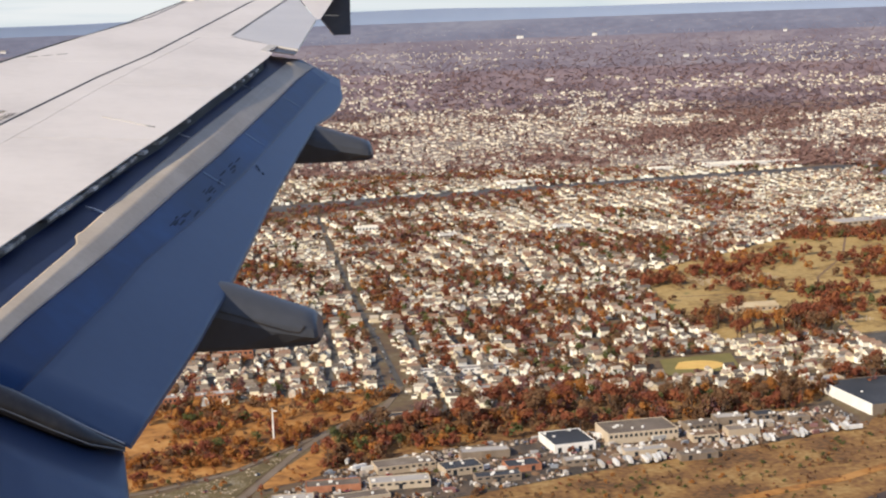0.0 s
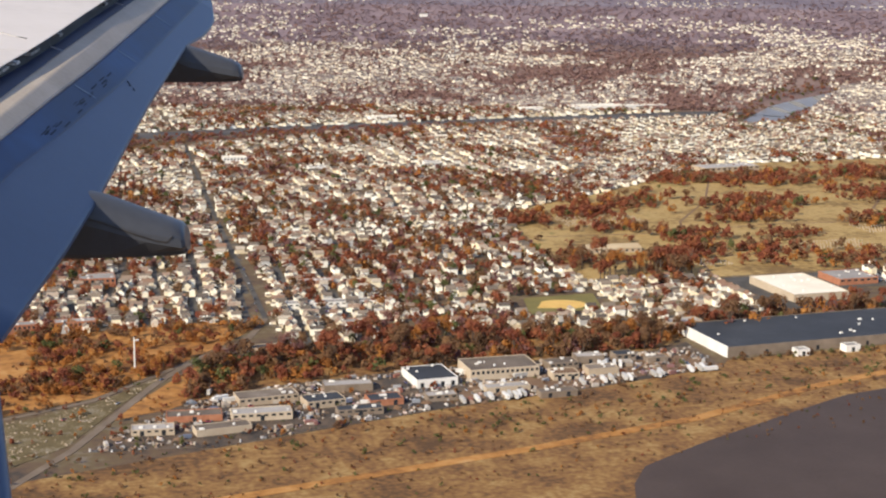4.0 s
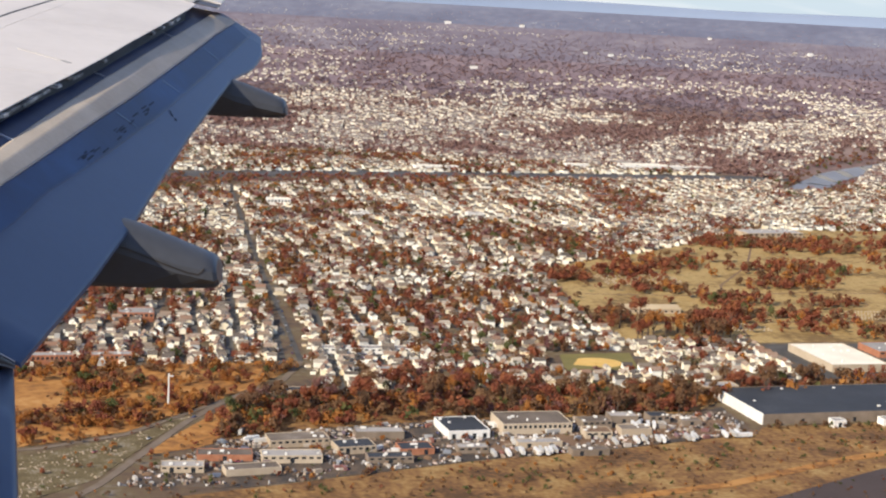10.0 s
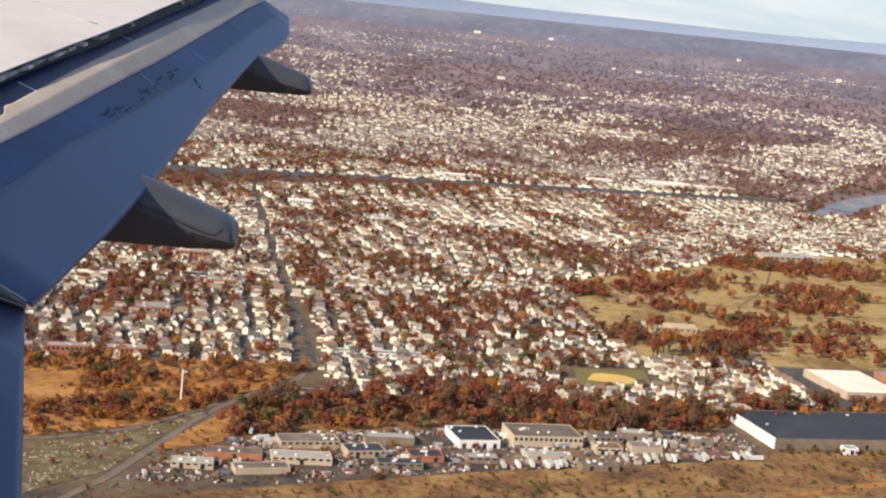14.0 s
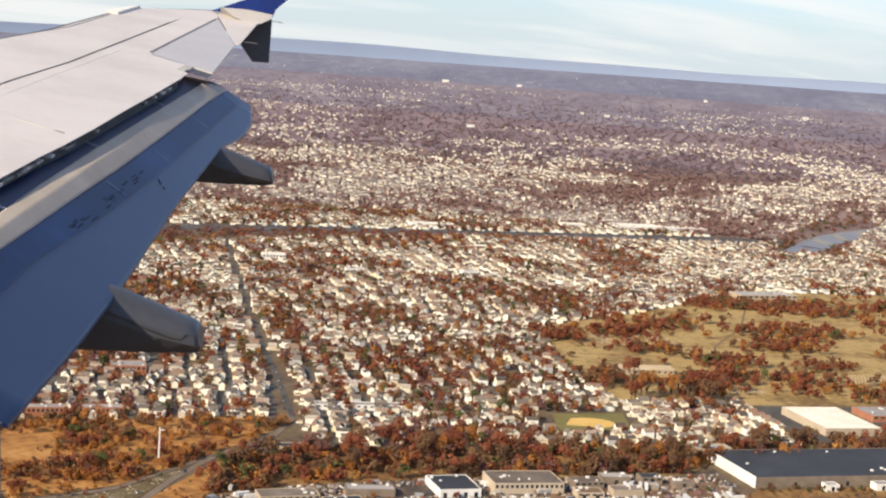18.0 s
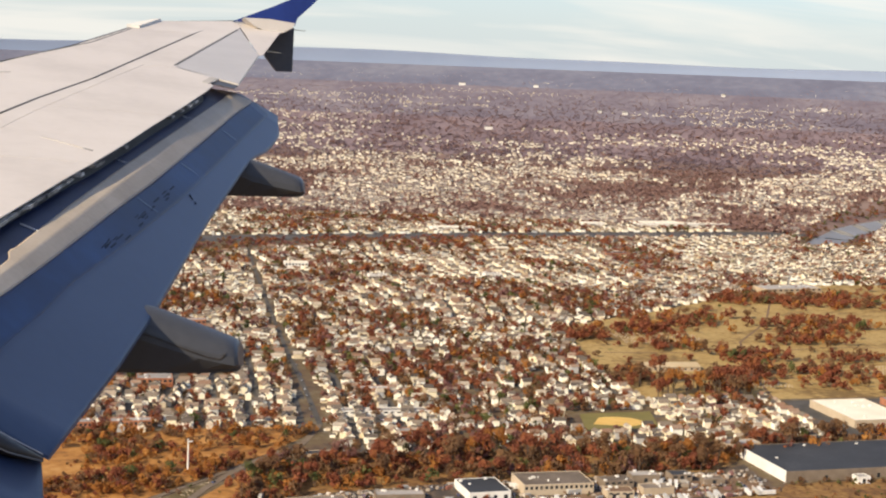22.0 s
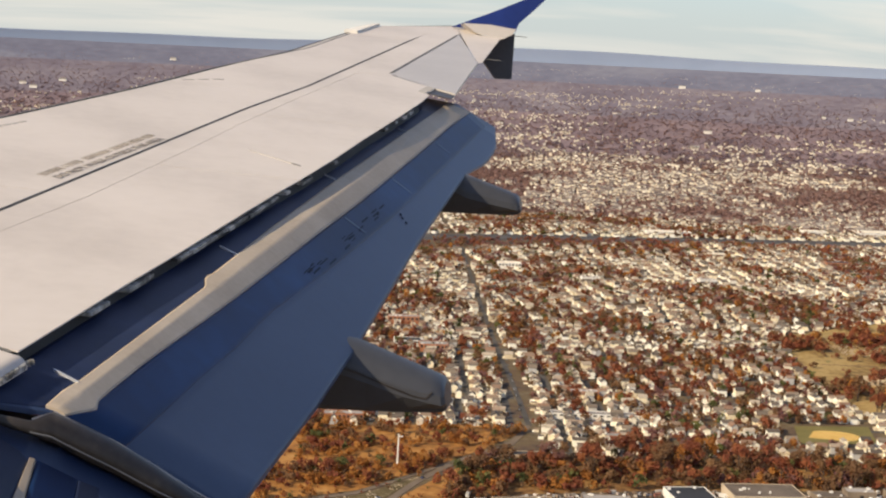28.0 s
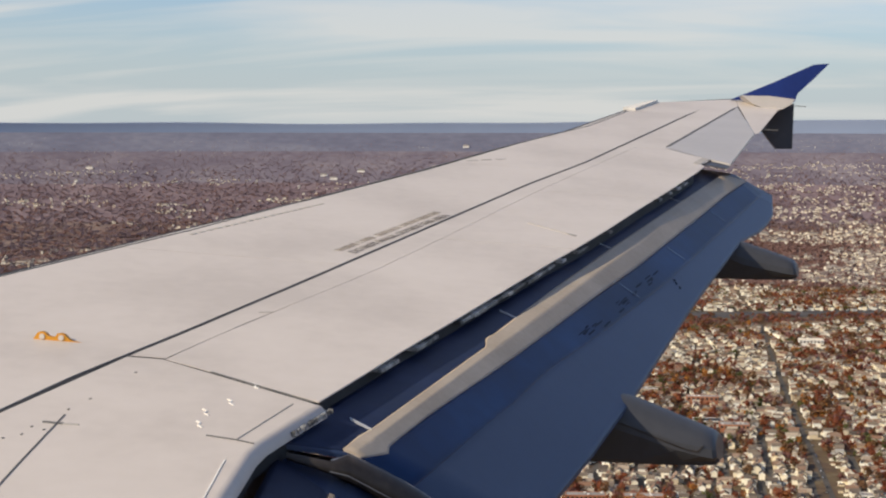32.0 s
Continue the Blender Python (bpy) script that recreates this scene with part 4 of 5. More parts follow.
for a, b, n in (((6.561, 8.977), (7.017, 10.038), 18), ((7.631, 11.914), (7.892, 12.138), 3)):
    for k in range(n):
        s0, s1 = k / n, (k + 0.7) / n
        mark([(a[0] + (b[0] - a[0]) * s, a[1] + (b[1] - a[1]) * s) for s in (s0, s1)], 0.008, MARK_FAINT, "marking", "faint grey bar of an unreadable marking")
mark([(6.905, 5.40), (6.881, 5.876), (6.863, 6.314)], 0.0019, MARK_GREY, "hinge_line", "dark hinge line")
mark([(6.825, 6.236), (6.885, 6.235)], 0.006, MARK_GREY, "hinge_line", "dark hinge plate")
mark([(6.850, 5.502), (6.902, 5.50)], 0.0045, MARK_GREY, "hinge_line", "dark hinge plate")
mark([(6.850, 5.500), (6.862, 5.38)], 0.0008, MARK_GREY, "hinge_line", "dark slit below the hinge plate")
mark([(6.815, 5.846), (6.812, 5.645), (6.822, 5.591), (6.848, 5.545)], 0.0005, MARK_FAINT, "scuff", "faint curved sealant line")
for x, y in ((6.952, 5.519), (6.968, 5.512), (6.981, 5.503), (7.03, 5.492), (7.062, 5.481)):
    mark([(x, y), (x + 0.006, y + 0.003)], 0.0026, MARK_FAINT, "rivet_stain", "tiny faint stain")
mark([(6.885, 6.235), (6.93, 6.237)], 0.004, MARK_FAINT, "hinge_line", "scuffed end of the hinge plate")
mark([(7.30, 6.246), (7.389, 6.231), (7.445, 6.212)], 0.0028, MARK_GREY, "panel_line", "dark slit at the trailing-edge kink")
mark([(7.389, 6.231), (7.483, 6.599)], 0.0014, MARK_FAINT, "panel_line", "thin seam along the rounded edge")
mark([(7.168, 6.856), (7.357, 6.742), (7.449, 6.69), (7.54, 6.633)], 0.0035, MARK_GREY, "panel_line", "dark slit at the spoiler's inner end")
mark([(5.94, 7.6), (6.112, 8.028), (6.536, 9.081), (6.895, 10.061), (7.365, 11.315), (7.815, 12.662), (8.409, 14.21), (8.76, 15.5)], 0.0045, MARK_GREY, "slat_line", "thin line behind the slat")
mark([(8.088, 9.893), (8.327, 9.64)], 0.003, MARK_FAINT, "panel_line", "thin diagonal panel line")
mark([(8.295, 9.672), (8.333, 9.634)], 0.006, MARK_GREY, "panel_line", "dark end of a panel line")
mark([(7.156, 7.663), (7.204, 7.683)], 0.003, MARK_FAINT, "scuff", "faint grey scuff")
for x, y in ((7.338, 6.748), (7.30, 6.564), (7.25, 6.449), (7.258, 6.337)):
    mark([(x - 0.016, y + 0.026), (x - 0.001, y + 0.014), (x - 0.002, y - 0.012), (x + 0.014, y - 0.024)], 0.0026, SCRATCH, "scratch", "pale curved scratch")
mark([(7.396, 6.06), (7.417, 5.57), (7.425, 4.9)], 0.0022, SCRATCH, "panel_line", "pale seam by the trailing lip")
rnd = random.Random(12)
for k in range(12):
    s = rnd.random()
    x, y = 6.70 + s * 0.3 + rnd.uniform(-0.04, 0.04), 5.9 + s * 0.9 + rnd.uniform(-0.1, 0.1)
    mark([(x, y), (x + 0.005, y + 0.006)], 0.002, MARK_GREY, "rivet_stain", "tiny dark stain")


# ---- houses and trees ----
def zone(x, y):
    if y < 1180 and x < 1700:
        return "open"
    if inside(x, y, CEMETERY):
        return "cemetery"
    if inside(x, y, SCRUBLAND) or (x < 205 and y < 1350):
        return "scrub"
    if inside(x, y, BELT):
        return "belt"
    if y < 1262:
        return "open"
    if 690 < x < 870 and 1285 < y < 1450:
        return "store"
    if 445 < x < 550 and 1325 < y < 1405:
        return "open"
    if 1020 < x < 1180 and 1320 < y < 1430:
        return "open"
    if x > 1180 and y < 1480:
        return "open"
    if inside(x, y, RIVER_CLEAR):
        return "open"
    if abs(y - (2790 + (x - 233) * 0.135 if x > 233 else 2790 + (x - 233) * 0.132)) < 52:
        return "open"
    if inside(x, y, WOOD_FAR):
        return "wood"
    return "town"


def house_parts(w, d, h, r, porch, style):
    """Walls with gables, an overhanging roof, a porch, windows; w along the street front, d back from it."""
    a, b, hh = w / 2, d / 2, h
    walls = bmesh.new()
    add_box(walls, -b, b, -a, a, -0.3, hh)
    for sx in (-1, 1):
        v = [walls.verts.new(p) for p in ((sx * b, -a, hh), (sx * b, a, hh), (sx * b, 0, hh + r))]
        walls.faces.new(v if sx > 0 else v[::-1])
    if porch:
        add_box(walls, b, b + 1.8, -a + 0.6, a - 0.6, -0.3, 2.6)
    if style == 1:
        add_box(walls, -b - 3.0, -b, -a + 0.8, a - 0.8, -0.3, hh * 0.55)
    roof = bmesh.new()
    o = 0.45
    for s in (-1, 1):
        p = [(-b - o, s * (a + o), hh - o * r / a), (b + o, s * (a + o), hh - o * r / a), (b + o, 0, hh + r), (-b - o, 0, hh + r)]
        lo = [roof.verts.new(q) for q in p]
        hi = [roof.verts.new((q[0], q[1], q[2] + 0.25)) for q in p]
        roof.faces.new(hi if s < 0 else hi[::-1])
        roof.faces.new(lo[::-1] if s < 0 else lo)
        for i in range(4):
            roof.faces.new((lo[i], lo[(i + 1) % 4], hi[(i + 1) % 4], hi[i]))
    bmesh.ops.recalc_face_normals(roof, faces=roof.faces[:])
    return walls, roof


def make_house(k):
    rnd = random.Random(50 + k)
    w, d, h, r = rnd.uniform(5.6, 7.2), rnd.uniform(8, 11), rnd.uniform(4.8, 6.2), rnd.uniform(1.7, 2.8)
    walls, roof = house_parts(w, d, h, r, k % 2 == 0, k % 3)
    ob = empty("house")
    wl = part("wall", walls, WALLS, ob)
    part("roof", roof, ROOFS, ob, "shingled gable roof")
    part("chimney", box(-1.2, -0.5, 0.9, 1.6, h * 0.7, h + r + 0.9), CHIMNEY, ob, "brick chimney")
    for sy in (-1, 1):
        for kx in range(3):
            for z in (1.0, 3.7):
                x = -d / 2 + d * (kx + 0.5) / 3
                part("window", box(x - 0.5, x + 0.5, sy * w / 2 - 0.06, sy * w / 2 + 0.06, z, z + 1.4), DARK_GLASS, wl) if sy < 0 else None
    for y in (-w / 4, w / 4):
        part("window", box(d / 2 - 0.06, d / 2 + 0.06, y - 0.5, y + 0.5, 3.7, 5.1), DARK_GLASS, wl)
    return ob


def house_template(k):
    rnd = random.Random(80 + k)
    w, d, h, r = rnd.uniform(5.4, 7.4), rnd.uniform(7.5, 11), rnd.uniform(4.6, 6.4), rnd.uniform(1.6, 2.7)
    walls, roof = house_parts(w, d, h, r, k % 2 == 0, k % 3)
    out = []
    for bm in (walls, roof):
        bm.verts.index_update()
        bm.faces.ensure_lookup_table()
        out.append((np.array([v.co[:] for v in bm.verts]), [[v.index for v in f.verts] for f in bm.faces]))
        bm.free()
    return out


class Pile:
    """Many copies of a few shapes in one mesh."""

    def __init__(self):
        self.v, self.f, self.m, self.n = [], [], [], 0

    def add(self, verts, faces, x, y, z, turn, sx=1.0, sy=1.0, sz=1.0, mat=0):
        c, s = math.cos(turn), math.sin(turn)
        p = verts * (sx, sy, sz)
        q = np.stack([p[:, 0] * c - p[:, 1] * s + x, p[:, 0] * s + p[:, 1] * c + y, p[:, 2] + z], 1)
        self.v.append(q)
        n = self.n
        self.f.extend([[i + n for i in f] for f in faces])
        self.m.extend([mat] * len(faces))
        self.n += len(q)

    def done(self, name, mats, label, category, group=""):
        me = bpy.data.meshes.new(name)
        me.from_pydata(np.concatenate(self.v).tolist(), [], self.f)
        for mm in mats:
            me.materials.append(mm)
        me.polygons.foreach_set("material_index", self.m)
        me.update()
        ob = new(name, me)
        return tagged(ob, label, category, group, "stuff")


def crown_template(seed, n, size, tall):
    """Leaf clumps round an uneven crown of about unit radius: small bent leaves of two triangles, with gaps."""
    rnd = random.Random(seed)
    v, f = [], []
    lumps = [(Vector((rnd.gauss(0, 0.42), rnd.gauss(0, 0.42), rnd.uniform(-0.35, 0.55) * tall)), rnd.uniform(0.32, 0.55)) for _ in range(6)]
    for i in range(n):
        c, r = rnd.choice(lumps)
        d = Vector((rnd.gauss(0, 1), rnd.gauss(0, 1), rnd.gauss(0.25, 1))).normalized()
        p = c + d * r * rnd.uniform(0.55, 1.0)
        nrm = (d + Vector((rnd.gauss(0, 0.3), rnd.gauss(0, 0.3), rnd.gauss(0.15, 0.3)))).normalized()
        t1 = nrm.orthogonal().normalized()
        t1.rotate(Matrix.Rotation(rnd.uniform(0, 6.28), 3, nrm))
        t2 = nrm.cross(t1)
        s = size * rnd.uniform(0.6, 1.3)
        b = len(v)
        for q in (p - t1 * s, p - t2 * s * 0.8 + nrm * s * 0.3, p + t1 * s, p + t2 * s * 0.8 + nrm * s * 0.3):
            v.append(q[:])
        f += [[b, b + 1, b + 2], [b, b + 2, b + 3]]
    return np.array(v), f


def trunk_mesh(k):
    rnd = random.Random(300 + k)
    bm = bmesh.new()

    def limb(p, q, r0, r1):
        d = (Vector(q) - Vector(p)).normalized()
        a = d.orthogonal().normalized()
        b = d.cross(a)
        rows = []
        for c, r in ((Vector(p), r0), (Vector(q), r1)):
            rows.append([bm.verts.new(c + (a * math.cos(t) + b * math.sin(t)) * r) for t in [math.pi * 2 * i / 6 for i in range(6)]])
        for i in range(6):
            bm.faces.new((rows[0][i], rows[0][(i + 1) % 6], rows[1][(i + 1) % 6], rows[1][i]))

    limb((0, 0, -0.3), (0.1, 0, 3.4), 0.36, 0.24)
    for j in range(5):
        a = j * 1.26 + rnd.uniform(-0.3, 0.3)
        limb((0.1, 0, rnd.uniform(2.4, 3.4)), (2.4 * math.cos(a), 2.4 * math.sin(a), rnd.uniform(5.5, 8.0)), 0.16, 0.05)
    limb((0.1, 0, 3.4), (0.2, 0.1, 8.4), 0.24, 0.05)
    return bm


LEAVES = {"rust": RUST, "orange": ORANGE, "brown": BROWN, "olive": OLIVE, "plum": PLUM}
SAY = {"rust": "spreading tree with rust-red autumn leaves", "orange": "tree with bright orange autumn leaves", "brown": "half-bare tree with brown twigs", "olive": "tree still in olive-green leaf", "plum": "bare tree with plum-grey twigs"}


def make_tree(kind, k):
    ob = empty("tree")
    part("trunk", trunk_mesh(k), BARK, ob, "dark tapered trunk")
    v, f = crown_template(400 + k, 420, 0.10, 0.9)
    me = bpy.data.meshes.new("crown")
    me.from_pydata((v * (4.6, 4.6, 4.4) + (0, 0, 6.6)).tolist(), [], f)
    me.materials.append(LEAVES[kind])
    cr = new("crown", me)
    cr.parent = ob
    return tagged(ob, SAY[kind], "tree", "town trees")


HOUSES = [make_house(k) for k in range(8)]
HOUSE_T = [house_template(k) for k in range(10)]
CROWN_T = [crown_template(700 + k, 80, 0.21, 0.9) for k in range(8)]
CROWN_S = [crown_template(760 + k, 26, 0.36, 0.8) for k in range(8)]
TREES = {kind: [make_tree(kind, i * 3 + j) for j in range(3)] for i, kind in enumerate(LEAVES)}
rnd = random.Random(7)
used_house, used_tree = set(), set()
house_count = tree_count = 0
town = Pile()
woods = {k: Pile() for k in LEAVES}
far_woods, mid_woods = Pile(), Pile()


def put(thing, store, m):
    """The first one stands where it was built; the next are copies."""
    if thing.name not in store:
        store.add(thing.name)
        thing.matrix_basis = m
        return thing
    return copy_thing(thing, m)


def put_house(x, y, turn):
    global house_count
    near = y < 1460 or (y < 1560 and x < 300)
    if near and house_count < 290:
        house_count += 1
        s = rnd.uniform(0.76, 1.10)
        k = rnd.randrange(8)
        ob = put(HOUSES[k], used_house, Matrix.Translation((x, y, 0.1)) @ Matrix.Rotation(turn, 4, "Z") @ Matrix.Diagonal((s, s, rnd.uniform(0.9, 1.15), 1)))
        tagged(ob, "pale wood-sided house with a gable roof and chimney", "house", "houses of the town")
        return
    (wv, wf), (rv, rf) = rnd.choice(HOUSE_T)
    s, sz = rnd.uniform(0.82, 1.24), rnd.uniform(0.85, 1.2)
    town.add(wv, wf, x, y, 0.0, turn, s, s, sz, 0)
    town.add(rv, rf, x, y, 0.0, turn, s, s, sz, 1)


def put_shed(x, y, turn):
    """A small garage or shed in the back gardens."""
    if zone(x, y) != "town":
        return
    (wv, wf), (rv, rf) = rnd.choice(HOUSE_T)
    s, sz = rnd.uniform(0.40, 0.55), rnd.uniform(0.38, 0.5)
    town.add(wv, wf, x, y, 0.0, turn, s, s, sz, 0)
    town.add(rv, rf, x, y, 0.0, turn, s, s, sz, 1)


def put_tree(x, y, kind, size, thing=False):
    """size: the crown's radius in metres."""
    global tree_count
    if thing and tree_count < 290:
        tree_count += 1
        s = size / 4.6
        put(rnd.choice(TREES[kind]), used_tree, Matrix.Translation((x, y, 0.1)) @ Matrix.Rotation(rnd.uniform(0, 6.28), 4, "Z") @ Matrix.Diagonal((s, s, s * rnd.uniform(0.85, 1.15), 1)))
        return
    v, f = rnd.choice(CROWN_T if y < 2100 else CROWN_S)
    h = size * rnd.uniform(0.8, 1.15)
    woods[kind].add(v, f, x, y, land_z(x, y) + h * 0.95, rnd.uniform(0, 6.28), size, size, h, 0)


def hue(*pairs):
    r = rnd.random() * sum(p for _, p in pairs)
    for k, p in pairs:
        r -= p
        if r < 0:
            return k
    return pairs[0][0]


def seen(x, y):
    """Whether a spot lies in the wedge of land that the camera looks over."""
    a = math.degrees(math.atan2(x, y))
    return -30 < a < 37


# the town: districts of about 250 m with streets of their own direction
roads = bmesh.new()


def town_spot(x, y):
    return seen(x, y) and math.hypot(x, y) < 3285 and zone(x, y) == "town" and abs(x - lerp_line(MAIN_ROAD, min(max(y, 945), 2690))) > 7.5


def town_tree(x, y):
    return zone(x, y) == "town" and abs(x - lerp_line(MAIN_ROAD, min(max(y, 945), 2690))) > 9


def district(cx, cy, w, h, turn):
    """Streets along the local v axis, houses on both sides, garden trees between."""
    c, s = math.cos(turn), math.sin(turn)
    step = rnd.uniform(40, 48)
    reach = math.hypot(w, h) / 2
    u = -reach + rnd.uniform(0, 20)
    while u < reach:
        run = None
        v = -reach
        while v < reach + 10:
            x, y = cx + u * c - v * s, cy + u * s + v * c
            ok = abs(x - cx) < w / 2 and abs(y - cy) < h / 2 and town_spot(x, y) and v < reach
            if ok and run is None:
                run = v
            if not ok and run is not None:
                if v - run > 30:
                    q = [(cx + a * c - b * s, cy + a * s + b * c) for a, b in ((u - 3.4, run), (u + 3.4, run), (u + 3.4, v), (u - 3.4, v))]
                    slab(q, lambda p, r: 0.10, 0.3, roads)
                run = None
            v += 10
        for side in (-1, 1):
            v = -reach + rnd.uniform(0, 8)
            while v < reach:
                v += rnd.uniform(8.2, 12.0)
                du = u + side * (9.8 + rnd.uniform(-2.5, 4.5))
                x, y = cx + du * c - v * s, cy + du * s + v * c
                if abs(x - cx) > w / 2 or abs(y - cy) > h / 2 or not town_spot(x, y):
                    continue
                wooded = 0.65 * noise.noise((x / 190, y / 260, 3.3)) + 0.6 * noise.noise((x / 60, y / 90, 7.7)) + (0.10 if y < 1650 else 0.0)
                if rnd.random() < 0.84 - max(0, wooded) * 0.95:
                    put_house(x, y, turn + (0 if side < 0 else math.pi) + rnd.gauss(0, 0.05) + (math.pi / 2 if rnd.random() < 0.42 else 0))
                    if rnd.random() < 0.45:
                        dg, vg = du + side * rnd.uniform(7, 11), v + rnd.uniform(-4, 4)
                        put_shed(cx + dg * c - vg * s, cy + dg * s + vg * c, turn)
                tint = noise.noise((x / 45, y / 70, 2.2))
                mixed = (("rust", 4 + 9 * max(0, tint)), ("brown", 4.5), ("orange", 0.9 + 5 * max(0, -tint - 0.1)), ("olive", 1.0), ("plum", 2.4))
                if wooded > 0.18 and rnd.random() < 0.75:
                    tx, ty = x + rnd.uniform(-14, 14), y + rnd.uniform(-12, 12)
                    if town_tree(tx, ty):
                        put_tree(tx, ty, hue(*mixed), rnd.uniform(4.4, 8.0))
                for chance, lo, hi, r0, r1 in ((0.44 + wooded * 1.3, 6, 13, 3.0, 7.0), (0.18 + wooded * 0.9, -8, -6, 2.4, 5.6)):
                    if rnd.random() < chance:
                        dt = du + side * rnd.uniform(lo, hi)
                        vt = v + rnd.uniform(-5, 5)
                        tx, ty = cx + dt * c - vt * s, cy + dt * s + vt * c
                        if town_tree(tx, ty):
                            put_tree(tx, ty, hue(*mixed), rnd.uniform(r0, r1))
        u += step


gy = 1262
while gy < 3290:
    hgt = rnd.uniform(170, 300)
    gx = -1700
    while gx < 2500:
        wid = rnd.uniform(190, 330)
        cx, cy = gx + wid / 2, gy + hgt / 2
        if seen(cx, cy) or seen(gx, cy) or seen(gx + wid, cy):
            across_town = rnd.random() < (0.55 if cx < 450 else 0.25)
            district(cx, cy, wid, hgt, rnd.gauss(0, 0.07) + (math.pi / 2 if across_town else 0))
        gx += wid
    gy += hgt
tagged(part("road", roads, ASPHALT), "grey asphalt net of town streets", "road", kind="structure")

# the belt of trees between the yards and the houses
n = 0
while n < 820:
    x, y = rnd.uniform(100, 1500), rnd.uniform(1110, 1400)
    if not inside(x, y, BELT):
        continue
    n += 1
    put_tree(x, y, hue(("brown", 6), ("rust", 4), ("olive", 0.4), ("orange", 1.2), ("plum", 0.4)), rnd.uniform(4.2, 8.2), thing=n % 6 == 0)
# scrub land
n = 0
while n < 1500:
    x, y = rnd.uniform(-330, 205), rnd.uniform(1012, 1352)
    if not inside(x, y, SCRUBLAND):
        continue
    thick = noise.noise((x / 70, y / 45, 9.1)) + (0.25 if y > 1300 or y < 1190 else 0)
    if rnd.random() > 0.42 + 1.2 * thick:
        continue
    n += 1
    put_tree(x, y, hue(("rust", 4), ("orange", 5), ("brown", 2.5), ("olive", 0.6)), rnd.uniform(1.6, 6.4), thing=n % 12 == 0)
# bushes along the roads by the scrub
for _ in range(420):
    x, y = rnd.uniform(-20, 215), rnd.uniform(1030, 1260)
    if inside(x, y, YARDS) or abs(x - lerp_line(MAIN_ROAD, y)) < 6.5 or (inside(x, y, RUBBLE_PLOT) and rnd.random() < 0.75):
        continue
    put_tree(x, y, hue(("rust", 3), ("orange", 2.5), ("brown", 3), ("olive", 0.8)), rnd.uniform(1.0, 3.4))
# cemetery groves
GROVES = [(640, 1480, 60, 18), (590, 1560, 35, 14), (600, 1800, 40, 18), (690, 1720, 45, 12), (760, 1650, 50, 14), (800, 1560, 60, 20), (850, 1500, 70, 18), (700, 1840, 70, 26), (780, 1900, 80, 30), (900, 1760, 60, 24), (960, 1860, 70, 34), (1050, 1700, 60, 22), (1120, 1560, 70, 22), (980, 1480, 80, 16), (1180, 1900, 90, 46), (1080, 2050, 90, 50), (950, 2080, 70, 34), (1250, 2080, 80, 50), (1350, 1700, 70, 20), (880, 1640, 40, 10), (720, 1560, 30, 8), (1230, 1640, 50, 10)]
for gx, gy, gr, gn in GROVES:
    for _ in range(int(gn * 2.3)):
        x, y = gx + rnd.gauss(0, gr * 0.5), gy + rnd.gauss(0, gr * 0.4)
        if not (600 < x < 690 and 1530 < y < 1620):
            put_tree(x, y, hue(("rust", 9), ("brown", 3), ("orange", 1.6), ("olive", 0.4)), rnd.uniform(4.5, 9.0), thing=y < 1600)
for _ in range(150):
    x, y = rnd.uniform(575, 1560), rnd.uniform(1470, 2180)
    if inside(x, y, CEMETERY) and noise.noise((x / 120, y / 110, 6.1)) > -0.15 and not (600 < x < 690 and 1530 < y < 1620):
        put_tree(x, y, hue(("rust", 7), ("brown", 4), ("orange", 0.8), ("olive", 0.5)), rnd.uniform(3.0, 7.0), thing=y < 1560)
# the wood below the railway, and the marsh's bushes
n = 0
while n < 900:
    x, y = rnd.uniform(-600, 900), rnd.uniform(2480, 2860)
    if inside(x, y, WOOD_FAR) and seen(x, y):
        put_tree(x, y, hue(("rust", 4), ("plum", 4), ("brown", 3)), rnd.uniform(3.5, 6.0))
        n += 1
for _ in range(900):
    x = rnd.uniform(0, 900)
    put_tree(x, 985 + x * 0.2 + rnd.uniform(-150, 30), hue(("brown", 4), ("olive", 1.0), ("orange", 1), ("rust", 1)), rnd.uniform(0.7, 1.6))
for _ in range(420):
    x = rnd.uniform(-200, 900)
    put_tree(x, 985 + x * 0.2 + rnd.gauss(0, 26) - 30, hue(("brown", 3), ("olive", 2.5), ("orange", 1)), rnd.uniform(1.0, 2.6))

# rough woods round the river bend
RIVER_POLY = [climbed(a) for a, b in RIVER_BANKS] + [climbed(b) for a, b in RIVER_BANKS[::-1]]
for _ in range(700):
    x, y = rnd.uniform(1340, 1800), rnd.uniform(2740, 3250)
    if inside(x, y, RIVER_CLEAR) and not inside(x, y, RIVER_POLY):
        put_tree(x, y, hue(("brown", 4), ("rust", 2), ("olive", 1), ("plum", 2)), rnd.uniform(3.0, 6.0))

# the far town and hills, shrunk with distance to look right from the camera
far_town = Pile()
CROWN_F = [crown_template(820 + k, 11, 0.52, 0.8) for k in range(8)]
n = 0
